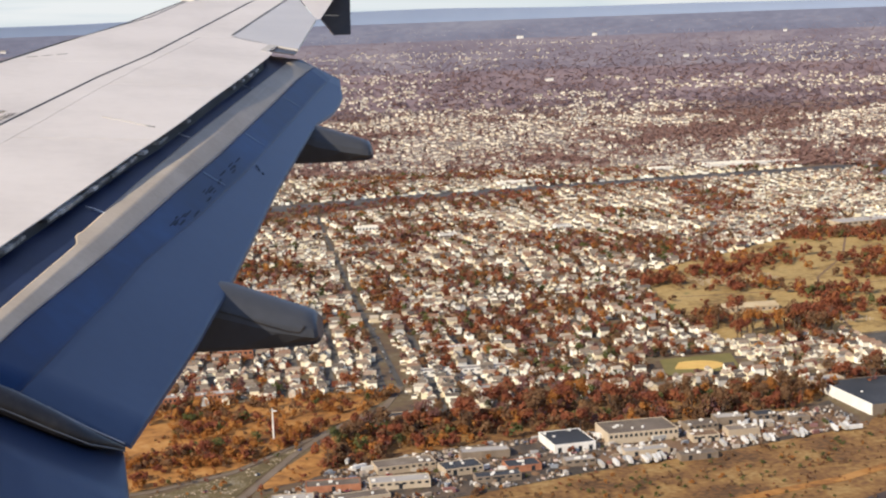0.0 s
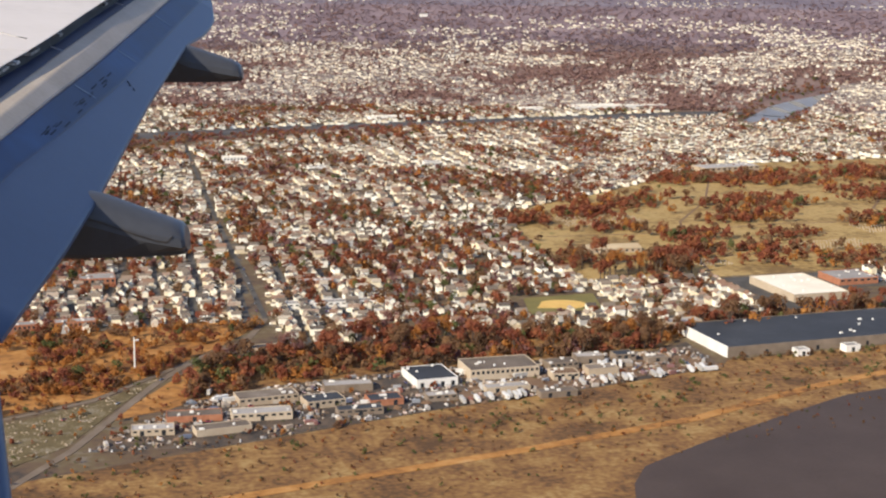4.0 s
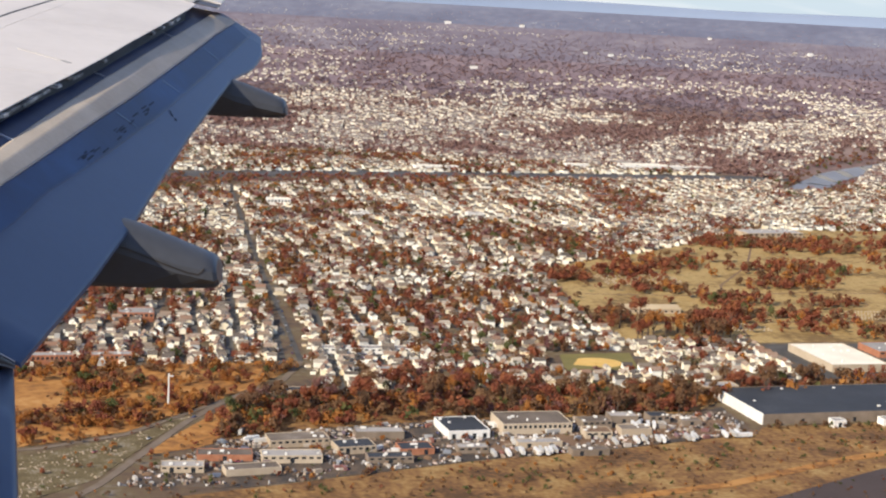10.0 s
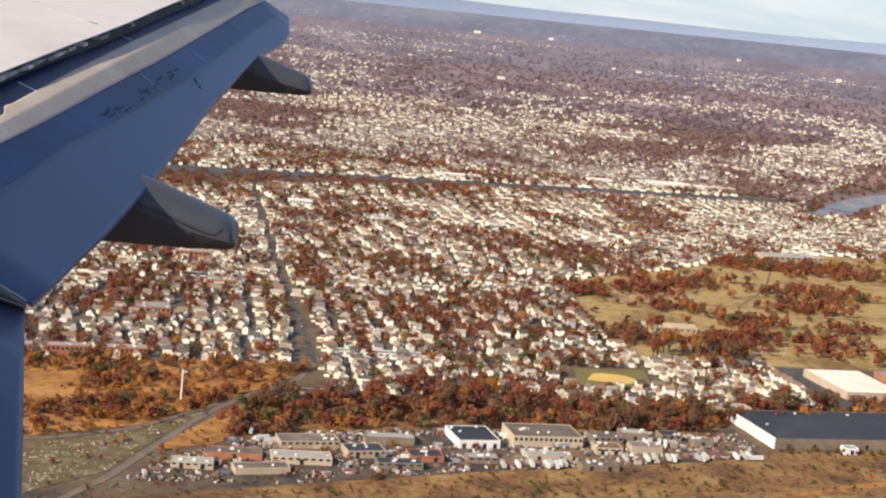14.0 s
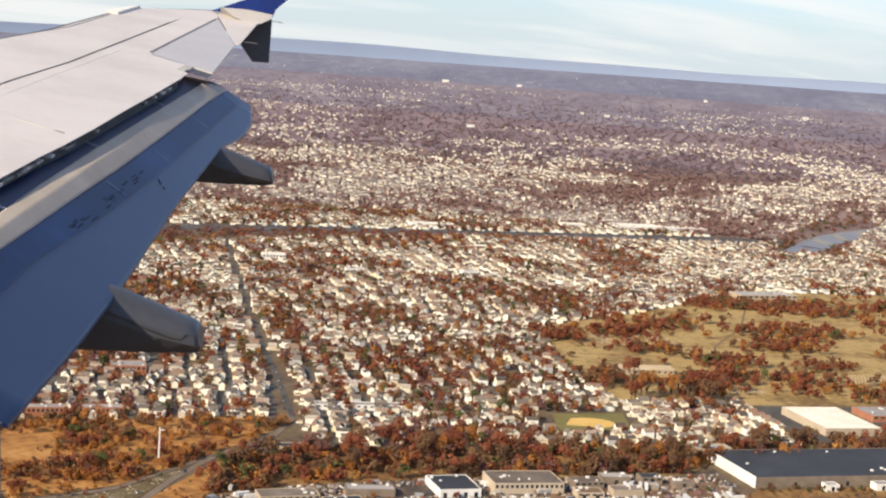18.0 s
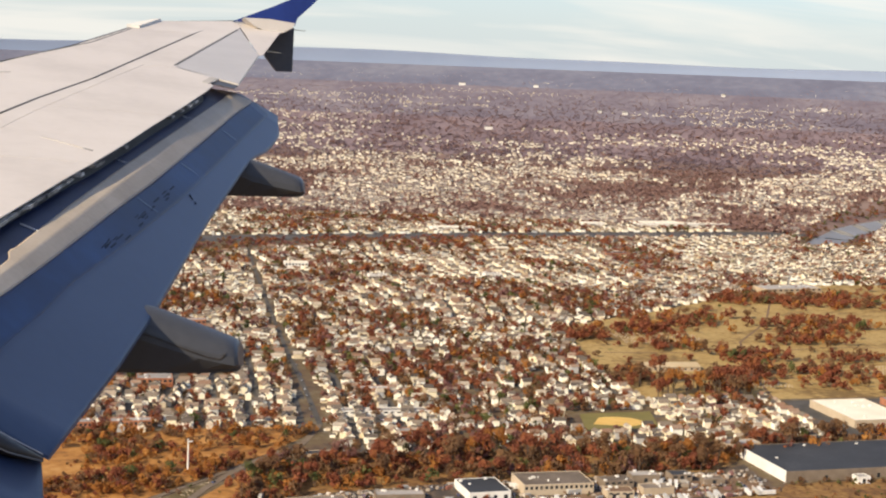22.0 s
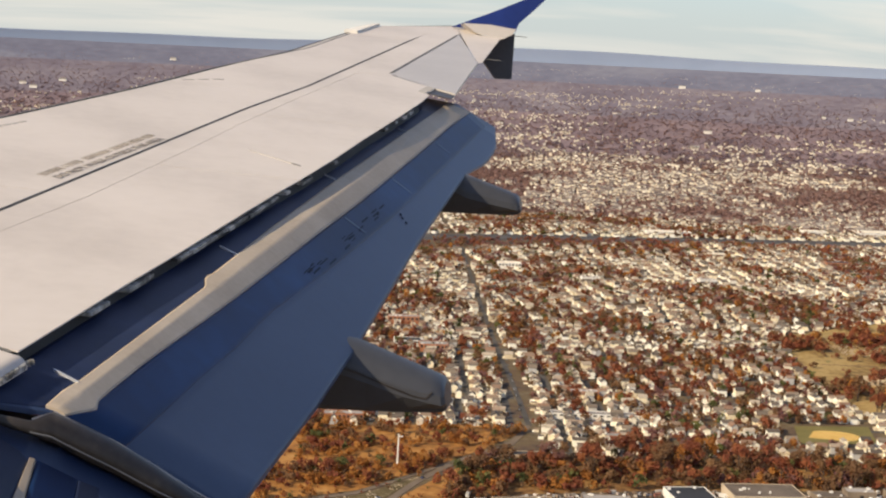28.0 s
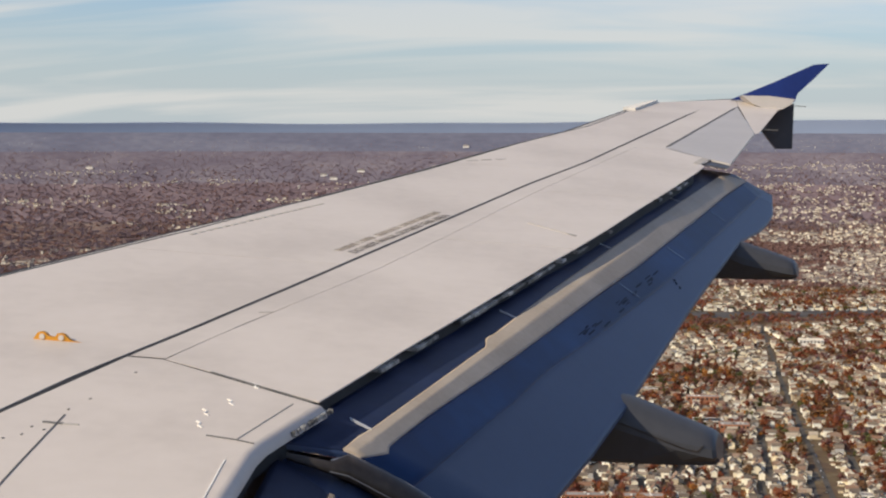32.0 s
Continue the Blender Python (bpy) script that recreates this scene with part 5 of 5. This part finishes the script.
while n < 54500:
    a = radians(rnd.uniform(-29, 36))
    u = rnd.random()
    r = FLAT + (RIM - FLAT - 60) * u
    x, y = r * math.sin(a), r * math.cos(a)
    n += 1
    if inside(x, y, RIVER_CLEAR):
        continue
    z = land_z(x, y)
    true = H / math.tan(math.asin((H - z) / math.hypot(r, H - z)))
    s = max(0.16, r / true)
    patch = noise.noise((a * 9, math.log(true) * 7, 1.7)) + 0.6 * noise.noise((a * 34, math.log(true) * 22, 5.7))
    built = 0.44 - 0.50 * u + patch * 1.15 - 0.35 * min(1.0, max(0.0, (0.02 - a) / 0.12))
    if rnd.random() < built:
        (wv, wf), (rv, rf) = rnd.choice(HOUSE_T)
        big = rnd.uniform(2.0, 4.0) if rnd.random() < 0.025 else rnd.uniform(0.8, 1.15)
        t = rnd.choice((0, math.pi / 2)) + rnd.gauss(0, 0.2)
        far_town.add(wv, wf, x, y, z, t, s * big * 1.1, s * big * 0.95, s * 1.1, 0)
        far_town.add(rv, rf, x, y, z, t, s * big * 1.1, s * big * 0.95, s * 1.1, 1)
    else:
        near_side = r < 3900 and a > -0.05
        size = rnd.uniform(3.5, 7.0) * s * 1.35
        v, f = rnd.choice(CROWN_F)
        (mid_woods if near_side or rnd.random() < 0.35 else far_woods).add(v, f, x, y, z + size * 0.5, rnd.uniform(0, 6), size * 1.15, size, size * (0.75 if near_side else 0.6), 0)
mid_woods.done("middle_woods", [HAZED_MAUVE], "bare trees beyond the railway, haze put into their plum-brown", "trees")
far_woods.done("far_woods", [HAZY], "woods of the far suburbs, haze put into their plum-grey", "trees")
town.done("town_houses", [WALLS, ROOFS], "close rows of pale gabled houses", "houses")
far_town.done("far_houses", [FAR_SIDING, FAR_ROOFS], "scattered pale houses of the far suburbs", "houses")


BROWN_ROOF = material("brown_tar_roof", [(0.3, (0.11, 0.085, 0.065)), (0.55, (0.17, 0.135, 0.105)), (0.75, (0.26, 0.22, 0.18))], 0.06, 0.5, 0.9, random_hue=0.3)

# ---- yards, stores and other large buildings ----
def flat_building(name, x0, x1, y0, y1, h, walls, roof, label, category, turn=0.0, doors=0, vents=0, bays=0, seed=0):
    """A low hall: walls with a parapet, a sunk roof, vents on it, dock doors and windows in the front."""
    r = random.Random(seed * 17 + int(x0))
    cx, cy = (x0 + x1) / 2, (y0 + y1) / 2
    a, b = (x1 - x0) / 2, (y1 - y0) / 2
    ob = empty(name, Matrix.Translation((cx, cy, 0.2)) @ Matrix.Rotation(radians(turn), 4, "Z"))
    bm = bmesh.new()
    th = 0.5
    for q in ((-a, a, -b, -b + th), (-a, a, b - th, b), (-a, -a + th, -b + th, b - th), (a - th, a, -b + th, b - th)):
        add_box(bm, *q, -0.4, h)
    wl = part("wall", bm, walls, ob)
    part("roof", box(-a + th, a - th, -b + th, b - th, h - 0.9, h - 0.5), roof, ob, "flat roof")
    for k in range(vents):
        x, y = r.uniform(-a * 0.9, a * 0.9), r.uniform(-b * 0.85, b * 0.85)
        s = r.uniform(0.7, 1.5)
        part("roof_vent", box(x - s, x + s, y - s * 0.8, y + s * 0.8, h - 0.5, h + r.uniform(0.4, 1.2), 0.1), WHITE_WALL, ob, "small white roof vent")
    for k in range(doors):
        x = -a + 2 * a * (k + 0.5) / doors
        part("dock_door", box(x - 1.5, x + 1.5, -b - 0.08, -b + 0.1, 0.2, min(4.2, h - 1)), DARK_GLASS, wl, "dark dock door")
    for k in range(bays):
        x = -a + 2 * a * (k + 0.5) / bays
        w = a / bays * 0.55
        part("window", box(x - w, x + w, -b - 0.06, -b + 0.1, h * 0.55, h * 0.82), DARK_GLASS, wl)
    return tagged(ob, label, category)


def gable_hall(name, x0, x1, y0, y1, h, rise, walls, roof, label, category, turn=0.0):
    cx, cy = (x0 + x1) / 2, (y0 + y1) / 2
    ob = empty(name, Matrix.Translation((cx, cy, 0.2)) @ Matrix.Rotation(radians(turn), 4, "Z"))
    wm, rm = house_parts(y1 - y0, x1 - x0, h, rise, False, 0)
    wl = part("wall", wm, walls, ob)
    part("roof", rm, roof, ob, "ridged roof")
    n = max(2, int((x1 - x0) / 7))
    for k in range(n):
        x = -(x1 - x0) / 2 + (x1 - x0) * (k + 0.5) / n
        part("window", box(x - 1.3, x + 1.3, -(y1 - y0) / 2 - 0.06, -(y1 - y0) / 2 + 0.1, h * 0.35, h * 0.75), DARK_GLASS, wl)
    return tagged(ob, label, category)


flat_building("warehouse", 566, 792, 1150, 1238, 9, DULL_WALL, BLACK_ROOF, "huge low warehouse with a black roof and dull walls", "warehouse", 3.5, doors=9, vents=9, seed=1)
end = part("end_wall", box(-114.0, -113.2, -44.0, 44.0, -0.3, 9.6), WHITE_WALL, bpy.data.objects["warehouse"], "white end wall")
flat_building("loading_dock", 628, 640, 1132, 1142, 6, WHITE_WALL, GREY_ROOF, "small white loading annex by the warehouse", "annex", 3.5, doors=1, seed=2)
flat_building("loading_dock", 676, 690, 1135, 1145, 6, WHITE_WALL, GREY_ROOF, "small white loading annex by the warehouse", "annex", 3.5, doors=1, seed=3)
flat_building("office_block", 556, 590, 1240, 1256, 8, TAN_WALL, GREY_ROOF, "low tan office wing behind the warehouse", "office", 3.5, bays=5, seed=4)
flat_building("workshop", 288, 322, 1116, 1156, 7, WHITE_WALL, BLACK_ROOF, "white-walled workshop with a dark flat roof", "workshop", 4, doors=4, vents=4, seed=5)
flat_building("factory", 336, 394, 1126, 1162, 9, TAN_WALL, BROWN_ROOF, "long tan factory with a brown roof and window rows", "factory", 1, bays=14, vents=5, seed=6)
flat_building("supermarket", 722, 784, 1318, 1408, 8, TAN_WALL, WHITE_ROOF, "big box store with a bright cream roof", "store", 2, doors=5, vents=10, seed=7)
flat_building("store", 806, 852, 1376, 1418, 7, BRICK_WALL, GREY_ROOF, "brick store with a greyish pink roof", "store", 2, bays=6, vents=6, seed=8)
flat_building("strip_mall", 236, 338, 1398, 1412, 5.5, WHITE_WALL, GREY_ROOF, "long white strip of shops with grey roof", "shops", -2, bays=16, vents=5, seed=9)
flat_building("diner", 268, 292, 1320, 1334, 5, BRICK_WALL, GREY_ROOF, "low red-brick building by the road junction", "building", -8, bays=5, vents=2, seed=10)
flat_building("garage", 176, 226, 1248, 1262, 4.5, TAN_WALL, BLACK_ROOF, "dark-roofed garage behind the trees", "garage", -4, doors=7, vents=2, seed=11)
part_tarp = part("tarpaulin", box(-7, 7, -3, 3, -0.05, 0.25, 0.05), TARP_BLUE, None, matrix=Matrix.Translation((214, 1256, 4.35)))
tagged(part_tarp, "bright blue tarpaulin on a garage roof", "tarpaulin")
flat_building("cemetery_hall", 1010, 1110, 2150, 2190, 8, TAN_WALL, GREY_ROOF, "tan school building beside the woods", "school", 8, bays=10, vents=6, seed=12)
gable_hall("cemetery_shed", 612, 676, 1588, 1616, 5, 2.6, TAN_WALL, CREAM_ROOF, "long cream-roofed cemetery shed on the lawn", "shed", -2)
for x, y, t in ((-62, 1364, 3), (-14, 1366, 3), (38, 1368, 3)):
    flat_building("apartment_block", x - 18, x + 18, y - 7, y + 7, 9, BRICK_WALL, GREY_ROOF, "red-brick garden apartment block", "apartments", t, bays=9, vents=3, seed=13)
for k, (x, y, w, d, h, wm, rm) in enumerate(((170, 1112, 46, 20, 6, TAN_WALL, BROWN_ROOF), (112, 1078, 40, 16, 5, BRICK_WALL, BROWN_ROOF), (210, 1092, 30, 20, 6, TAN_WALL, BLACK_ROOF), (236, 1126, 38, 14, 6, DULL_WALL, GREY_ROOF), (160, 1070, 44, 16, 6, TAN_WALL, GREY_ROOF), (256, 1086, 26, 18, 5, BRICK_WALL, BLACK_ROOF), (420, 1148, 26, 16, 6, DULL_WALL, BROWN_ROOF), (448, 1158, 24, 14, 7, DULL_WALL, GREY_ROOF), (412, 1118, 22, 16, 6, TAN_WALL, DIRT), (446, 1124, 26, 14, 6, TAN_WALL, BROWN_ROOF), (480, 1160, 18, 14, 6, DULL_WALL, BLACK_ROOF), (356, 1094, 36, 12, 5, TAN_WALL, GREY_ROOF), (300, 1084, 24, 12, 5, DULL_WALL, GREY_ROOF), (504, 1146, 18, 10, 5, DULL_WALL, BROWN_ROOF), (80, 1052, 30, 14, 5, TAN_WALL, GREY_ROOF), (128, 1044, 40, 14, 5, TAN_WALL, BROWN_ROOF), (232, 1064, 34, 13, 5, DULL_WALL, BLACK_ROOF), (390, 1072, 30, 11, 5, DULL_WALL, BROWN_ROOF))):
    flat_building("yard_building", x - w / 2, x + w / 2, y - d / 2, y + d / 2, h, wm, rm, "small flat-roofed trade building in the yards", "trade building", random.Random(k).uniform(-6, 8), doors=k % 3, bays=0 if k % 2 else int(w / 5), vents=3, seed=20 + k)
for x0, x1, y0, y1 in ((1130, 1345, 3046, 3096), (660, 750, 2930, 2955), (1010, 1060, 3040, 3062)):
    flat_building("rail_warehouse", x0, x1, y0, y1, 10, WHITE_WALL, WHITE_ROOF, "long cream warehouse beyond the railway", "warehouse", 4, vents=5, seed=int(x0))
rb = random.Random(31)
for k in range(26):
    x, y = rb.uniform(-100, 1000), rb.uniform(1480, 2700)
    if zone(x, y) == "town":
        flat_building("town_hall", x - rb.uniform(10, 24), x + rb.uniform(10, 24), y - rb.uniform(6, 14), y + rb.uniform(6, 14), rb.uniform(7, 12), rb.choice((WHITE_WALL, TAN_WALL, BRICK_WALL)), rb.choice((GREY_ROOF, WHITE_ROOF, GREY_ROOF, BLACK_ROOF)), "larger flat-roofed town building among houses", "building", 0, bays=7, vents=3, seed=k + 60)
# far tall blocks on the hills
for k in range(20):
    a = radians(rb.uniform(-22, 30))
    r = rb.uniform(4250, 4800)
    x, y = r * math.sin(a), r * math.cos(a)
    s = rb.uniform(4, 11)
    ob = empty("far_block", Matrix.Translation((x, y, land_z(x, y) - 2)))
    part("wall", box(-s, s, -4, 4, 0, rb.uniform(5, 10)), WHITE_WALL, ob)
    part("roof", box(-s * 0.9, s * 0.9, -3.5, 3.5, 5, 10.4), GREY_ROOF, ob)
    tagged(ob, "pale block standing out on the far hills", "building", "far pale blocks")

# white mast in the scrub
mast = empty("mast", Matrix.Translation((80, 1222, 0.2)))
bm = bmesh.new()
bmesh.ops.create_cone(bm, cap_ends=True, segments=10, radius1=0.9, radius2=0.55, depth=27, matrix=Matrix.Translation((0, 0, 13.5)))
part("pole", bm, WHITE_WALL, mast)
part("arm", box(-0.5, 3.6, -0.5, 0.5, 24.2, 25.2, 0.1), WHITE_WALL, mast, "short side arm")
tagged(mast, "tall white mast with a side arm in the scrub", "mast")


# ---- vehicles ----
def wheel_mesh(r, w):
    bm = bmesh.new()
    bmesh.ops.create_cone(bm, cap_ends=True, segments=10, radius1=r, radius2=r, depth=w, matrix=Matrix.Rotation(radians(90), 4, "X"))
    return bm


def make_trailer():
    ob = empty("truck_trailer")
    part("box_body", box(-6.5, 6.5, -1.3, 1.3, 1.1, 4.1, 0.06), TRUCK_WHITE, ob, "white box body")
    part("chassis", box(-6.2, 6.2, -0.5, 0.5, 0.75, 1.1), TYRE, ob)
    for x in (-5.2, -4.0, 4.6):
        for y in (-1.05, 1.05):
            part("wheel", wheel_mesh(0.5, 0.3), TYRE, ob, matrix=Matrix.Translation((x, y, 0.5)))
    return tagged(ob, "parked white box trailer in the truck yard", "trailer", "parked trailers")


def make_car():
    ob = empty("car")
    bm = box(-2.2, 2.2, -0.9, 0.9, 0.35, 1.0, 0.12)
    part("body", bm, CAR_PAINT, ob)
    bm = bmesh.new()
    v = add_box(bm, -1.3, 1.1, -0.8, 0.8, 0.98, 1.5)
    for i in (4, 5, 6, 7):
        v[i].co.x *= 0.75
        v[i].co.y *= 0.85
    part("cabin", bm, DARK_GLASS, ob, "dark glazed cabin")
    for x in (-1.4, 1.4):
        for y in (-0.8, 0.8):
            part("wheel", wheel_mesh(0.33, 0.22), TYRE, ob, matrix=Matrix.Translation((x, y, 0.33)))
    return tagged(ob, "parked car on the street or yard", "car", "parked cars")


TRAILER, CAR = make_trailer(), make_car()
used = set()
rv = random.Random(77)


def park(thing, x, y, turn, z=0.3):
    put(thing, used, Matrix.Translation((x, y, z)) @ Matrix.Rotation(radians(turn), 4, "Z"))


for row, (x0, y0, n, dx, dy, t) in enumerate(((306, 1068, 18, 3.9, 0.55, 84), (330, 1100, 12, 4.0, 0.5, 80), (420, 1096, 22, 3.8, 0.5, 82), (520, 1112, 9, 4.0, 0.6, 78), (452, 1140, 8, 4.4, 0.4, 70), (806, 1176, 8, 4.6, 0.6, 84), (812, 1200, 9, 4.6, 0.6, 84), (96, 1062, 8, 4.2, 0.6, 75))):
    for k in range(n):
        if rv.random() < 0.32:
            park(TRAILER, x0 + k * dx, y0 + k * dy + rv.uniform(-2.5, 2.5), t + rv.gauss(0, 4))
for k in range(14):
    park(TRAILER, rv.uniform(110, 540), rv.uniform(1074, 1160), rv.choice((0, 90, 45, 15)) + rv.gauss(0, 8))
for k in range(210):
    x, y = (rv.uniform(40, 550), rv.uniform(1030, 1170)) if k < 90 else (rv.uniform(240, 340), rv.uniform(1376, 1394)) if k < 130 else (rv.uniform(856, 900), rv.uniform(1372, 1420))
    if inside(x, y, YARDS) or k >= 90:
        park(CAR, x, y, rv.choice((0, 90)) + rv.gauss(0, 5), 0.28)
for k in range(170):
    x, y = rv.uniform(40, 552), rv.uniform(1016, 1180)
    if inside(x, y, YARDS):
        put_tree(x, y, rv.choice(("brown", "brown", "orange", "rust", "olive")), rv.uniform(1.2, 3.4))
for x, y, t in ((60, 1128, 52), (20, 1096, 40), (98, 1186, 62), (150, 1266, 60), (206, 1400, 85), (216, 1520, 88), (228, 1700, 88), (209, 1430, 88), (212, 1450, 88), (214, 1490, 88), (219, 1560, 88), (221, 1590, 88), (224, 1640, 88), (226, 1668, 88), (231, 1760, 88), (235, 1830, 88)):
    park(CAR, x, y, t, 0.44)

# containers and heaps in the yards
SKIN_COLOURS = material("container_paint", [(0.0, (0.25, 0.09, 0.05)), (0.3, (0.10, 0.14, 0.20)), (0.5, (0.42, 0.40, 0.37)), (0.7, (0.30, 0.22, 0.14)), (1.0, (0.55, 0.52, 0.48))], 0.3, 2, 0.7, random_hue=0.95)
box_thing = empty("container")
part("shell", box(-3, 3, -1.2, 1.2, 0, 2.6, 0.05), SKIN_COLOURS, box_thing)
part("door", box(3.0, 3.06, -1.1, 1.1, 0.1, 2.5), SKIN_COLOURS, box_thing, "end doors")
tagged(box_thing, "weathered steel container in the yards", "container", "yard containers")
heap = empty("scrap_heap")
bm = bmesh.new()
bmesh.ops.create_icosphere(bm, subdivisions=2, radius=1.0)
for v in bm.verts:
    v.co = Vector((v.co.x * 4.5, v.co.y * 3.4, max(v.co.z, -0.1) * 1.9)) * (1 + 0.35 * noise.noise(v.co * 2.3))
part("mound", bm, DIRT, heap)
tagged(heap, "low heap of earth and scrap in the yard", "heap", "yard heaps")
n = 0
while n < 110:
    x, y = rv.uniform(40, 550), rv.uniform(1030, 1178)
    if inside(x, y, YARDS):
        n += 1
        park(box_thing if n % 4 else heap, x, y, rv.choice((0, 90, 20)) + rv.gauss(0, 9), 0.3)

for k in range(46):
    put_tree(rv.uniform(566, 790), rv.uniform(1128, 1140) + 0.02 * k, rv.choice(("olive", "brown", "brown")), rv.uniform(1.6, 3.6), thing=True)

# small stores, pallets, crates and scrap strewn over the yards
CLUTTER = material("yard_scrap", [(0.0, (0.06, 0.045, 0.035)), (0.3, (0.20, 0.13, 0.085)), (0.5, (0.42, 0.36, 0.29)), (0.7, (0.12, 0.12, 0.13)), (0.85, (0.70, 0.66, 0.60)), (1.0, (0.28, 0.11, 0.06))], 0.4, 3, 0.85, random_hue=0.92, island=True)
scrap = Pile()
cv = np.array([(-0.5, -0.5, 0), (0.5, -0.5, 0), (0.5, 0.5, 0), (-0.5, 0.5, 0), (-0.42, -0.42, 1), (0.42, -0.42, 1), (0.42, 0.42, 1), (-0.42, 0.42, 1)])
cf = [[4, 5, 6, 7], [0, 1, 5, 4], [1, 2, 6, 5], [2, 3, 7, 6], [3, 0, 4, 7]]
n = 0
while n < 1500:
    x, y = rv.uniform(35, 552), rv.uniform(1016, 1180)
    if inside(x, y, YARDS) and noise.noise((x / 22, y / 16, 4.4)) > -0.12:
        n += 1
        scrap.add(cv, cf, x, y, 0.22, rv.uniform(0, 3.1), rv.uniform(0.8, 4.2), rv.uniform(0.8, 2.6), rv.uniform(0.5, 2.2))
rubble = Pile()
n = 0
while n < 420:
    x, y = rv.uniform(-150, 100), rv.uniform(960, 1195)
    if inside(x, y, RUBBLE_PLOT) and noise.noise((x / 18, y / 14, 2.2)) > -0.05:
        n += 1
        rubble.add(cv, cf, x, y, 0.24, rv.uniform(0, 3.1), rv.uniform(0.5, 2.0), rv.uniform(0.5, 1.4), rv.uniform(0.3, 0.9))
rubble.done("rubble", [TAN_WALL], "pale broken rubble strewn over a weedy plot", "rubble")
scrap.done("yard_clutter", [CLUTTER], "crates, pallets and scrap strewn over the yards", "clutter")

# gravestones in rows on the lawn
stones = Pile()
sv, sf = np.array([(-0.5, -0.15, 0), (0.5, -0.15, 0), (0.5, 0.15, 0), (-0.5, 0.15, 0), (-0.5, -0.15, 1.1), (0.5, -0.15, 1.1), (0.5, 0.15, 1.1), (-0.5, 0.15, 1.1)]), [[4, 5, 6, 7], [0, 1, 5, 4], [1, 2, 6, 5], [2, 3, 7, 6], [3, 0, 4, 7]]
for gx, gy, nx, ny in ((650, 1760, 26, 9), (880, 1560, 20, 6), (1000, 1640, 24, 7), (700, 1500, 12, 5), (1150, 1760, 20, 8)):
    for i in range(nx):
        for j in range(ny):
            if rv.random() < 0.8:
                stones.add(sv, sf, gx + i * 4.2 + rv.gauss(0, 0.3), gy + j * 8 + rv.gauss(0, 0.5), 0.2, rv.gauss(0, 0.1), 1.6, 1.6, 1.3)
stones.done("gravestones", [TAN_WALL], "rows of weathered gravestones on the lawn", "gravestones")
for pts in ([(600, 1700), (760, 1690), (900, 1720), (1200, 1700), (1500, 1730)], [(700, 1450), (740, 1600), (800, 1760), (900, 1900), (1000, 2100)], [(1000, 1462), (1060, 1600), (1100, 1800), (1250, 2000)], [(600, 1540), (800, 1545), (1100, 1560)]):
    sheet("cemetery_path", strip(pts, 1.5), 0.26, DIRT, "pale narrow cemetery path", "path")
sheet("parking_lot", [(232, 1372), (344, 1372), (344, 1396), (232, 1396)], 0.26, ASPHALT, "asphalt parking lot before the shops", "parking lot")
sheet("store_lot", [(690, 1300), (704, 1300), (704, 1436), (870, 1440), (905, 1432), (900, 1366), (800, 1366), (800, 1304), (870, 1304), (870, 1290), (690, 1288)], 0.24, ASPHALT, "asphalt lot round the stores", "parking lot")
sheet("trailer_lot", [(796, 1150), (860, 1158), (868, 1232), (800, 1246)], 0.26, CONCRETE, "pale concrete trailer lot", "lot")

# kinds of house and tree that found no place above stand in the belt and along the street
spare = [ob for ob in HOUSES if ob.name not in used_house] + [ob for row in TREES.values() for ob in row if ob.name not in used_tree]
for k, ob in enumerate(spare):
    ob.matrix_basis = Matrix.Translation((330 + 17 * k, 1226 + 2.2 * k, 0.1))

# loose trees and shrubs, by leaf colour
for k, pile in woods.items():
    if pile.n:
        pile.done("woodland", [LEAVES[k]], {"rust": "rust-red autumn trees among the houses", "orange": "orange autumn trees and shrubs", "brown": "brown half-bare trees", "olive": "olive-green trees and shrubs", "plum": "plum-grey bare woods"}[k], "trees")
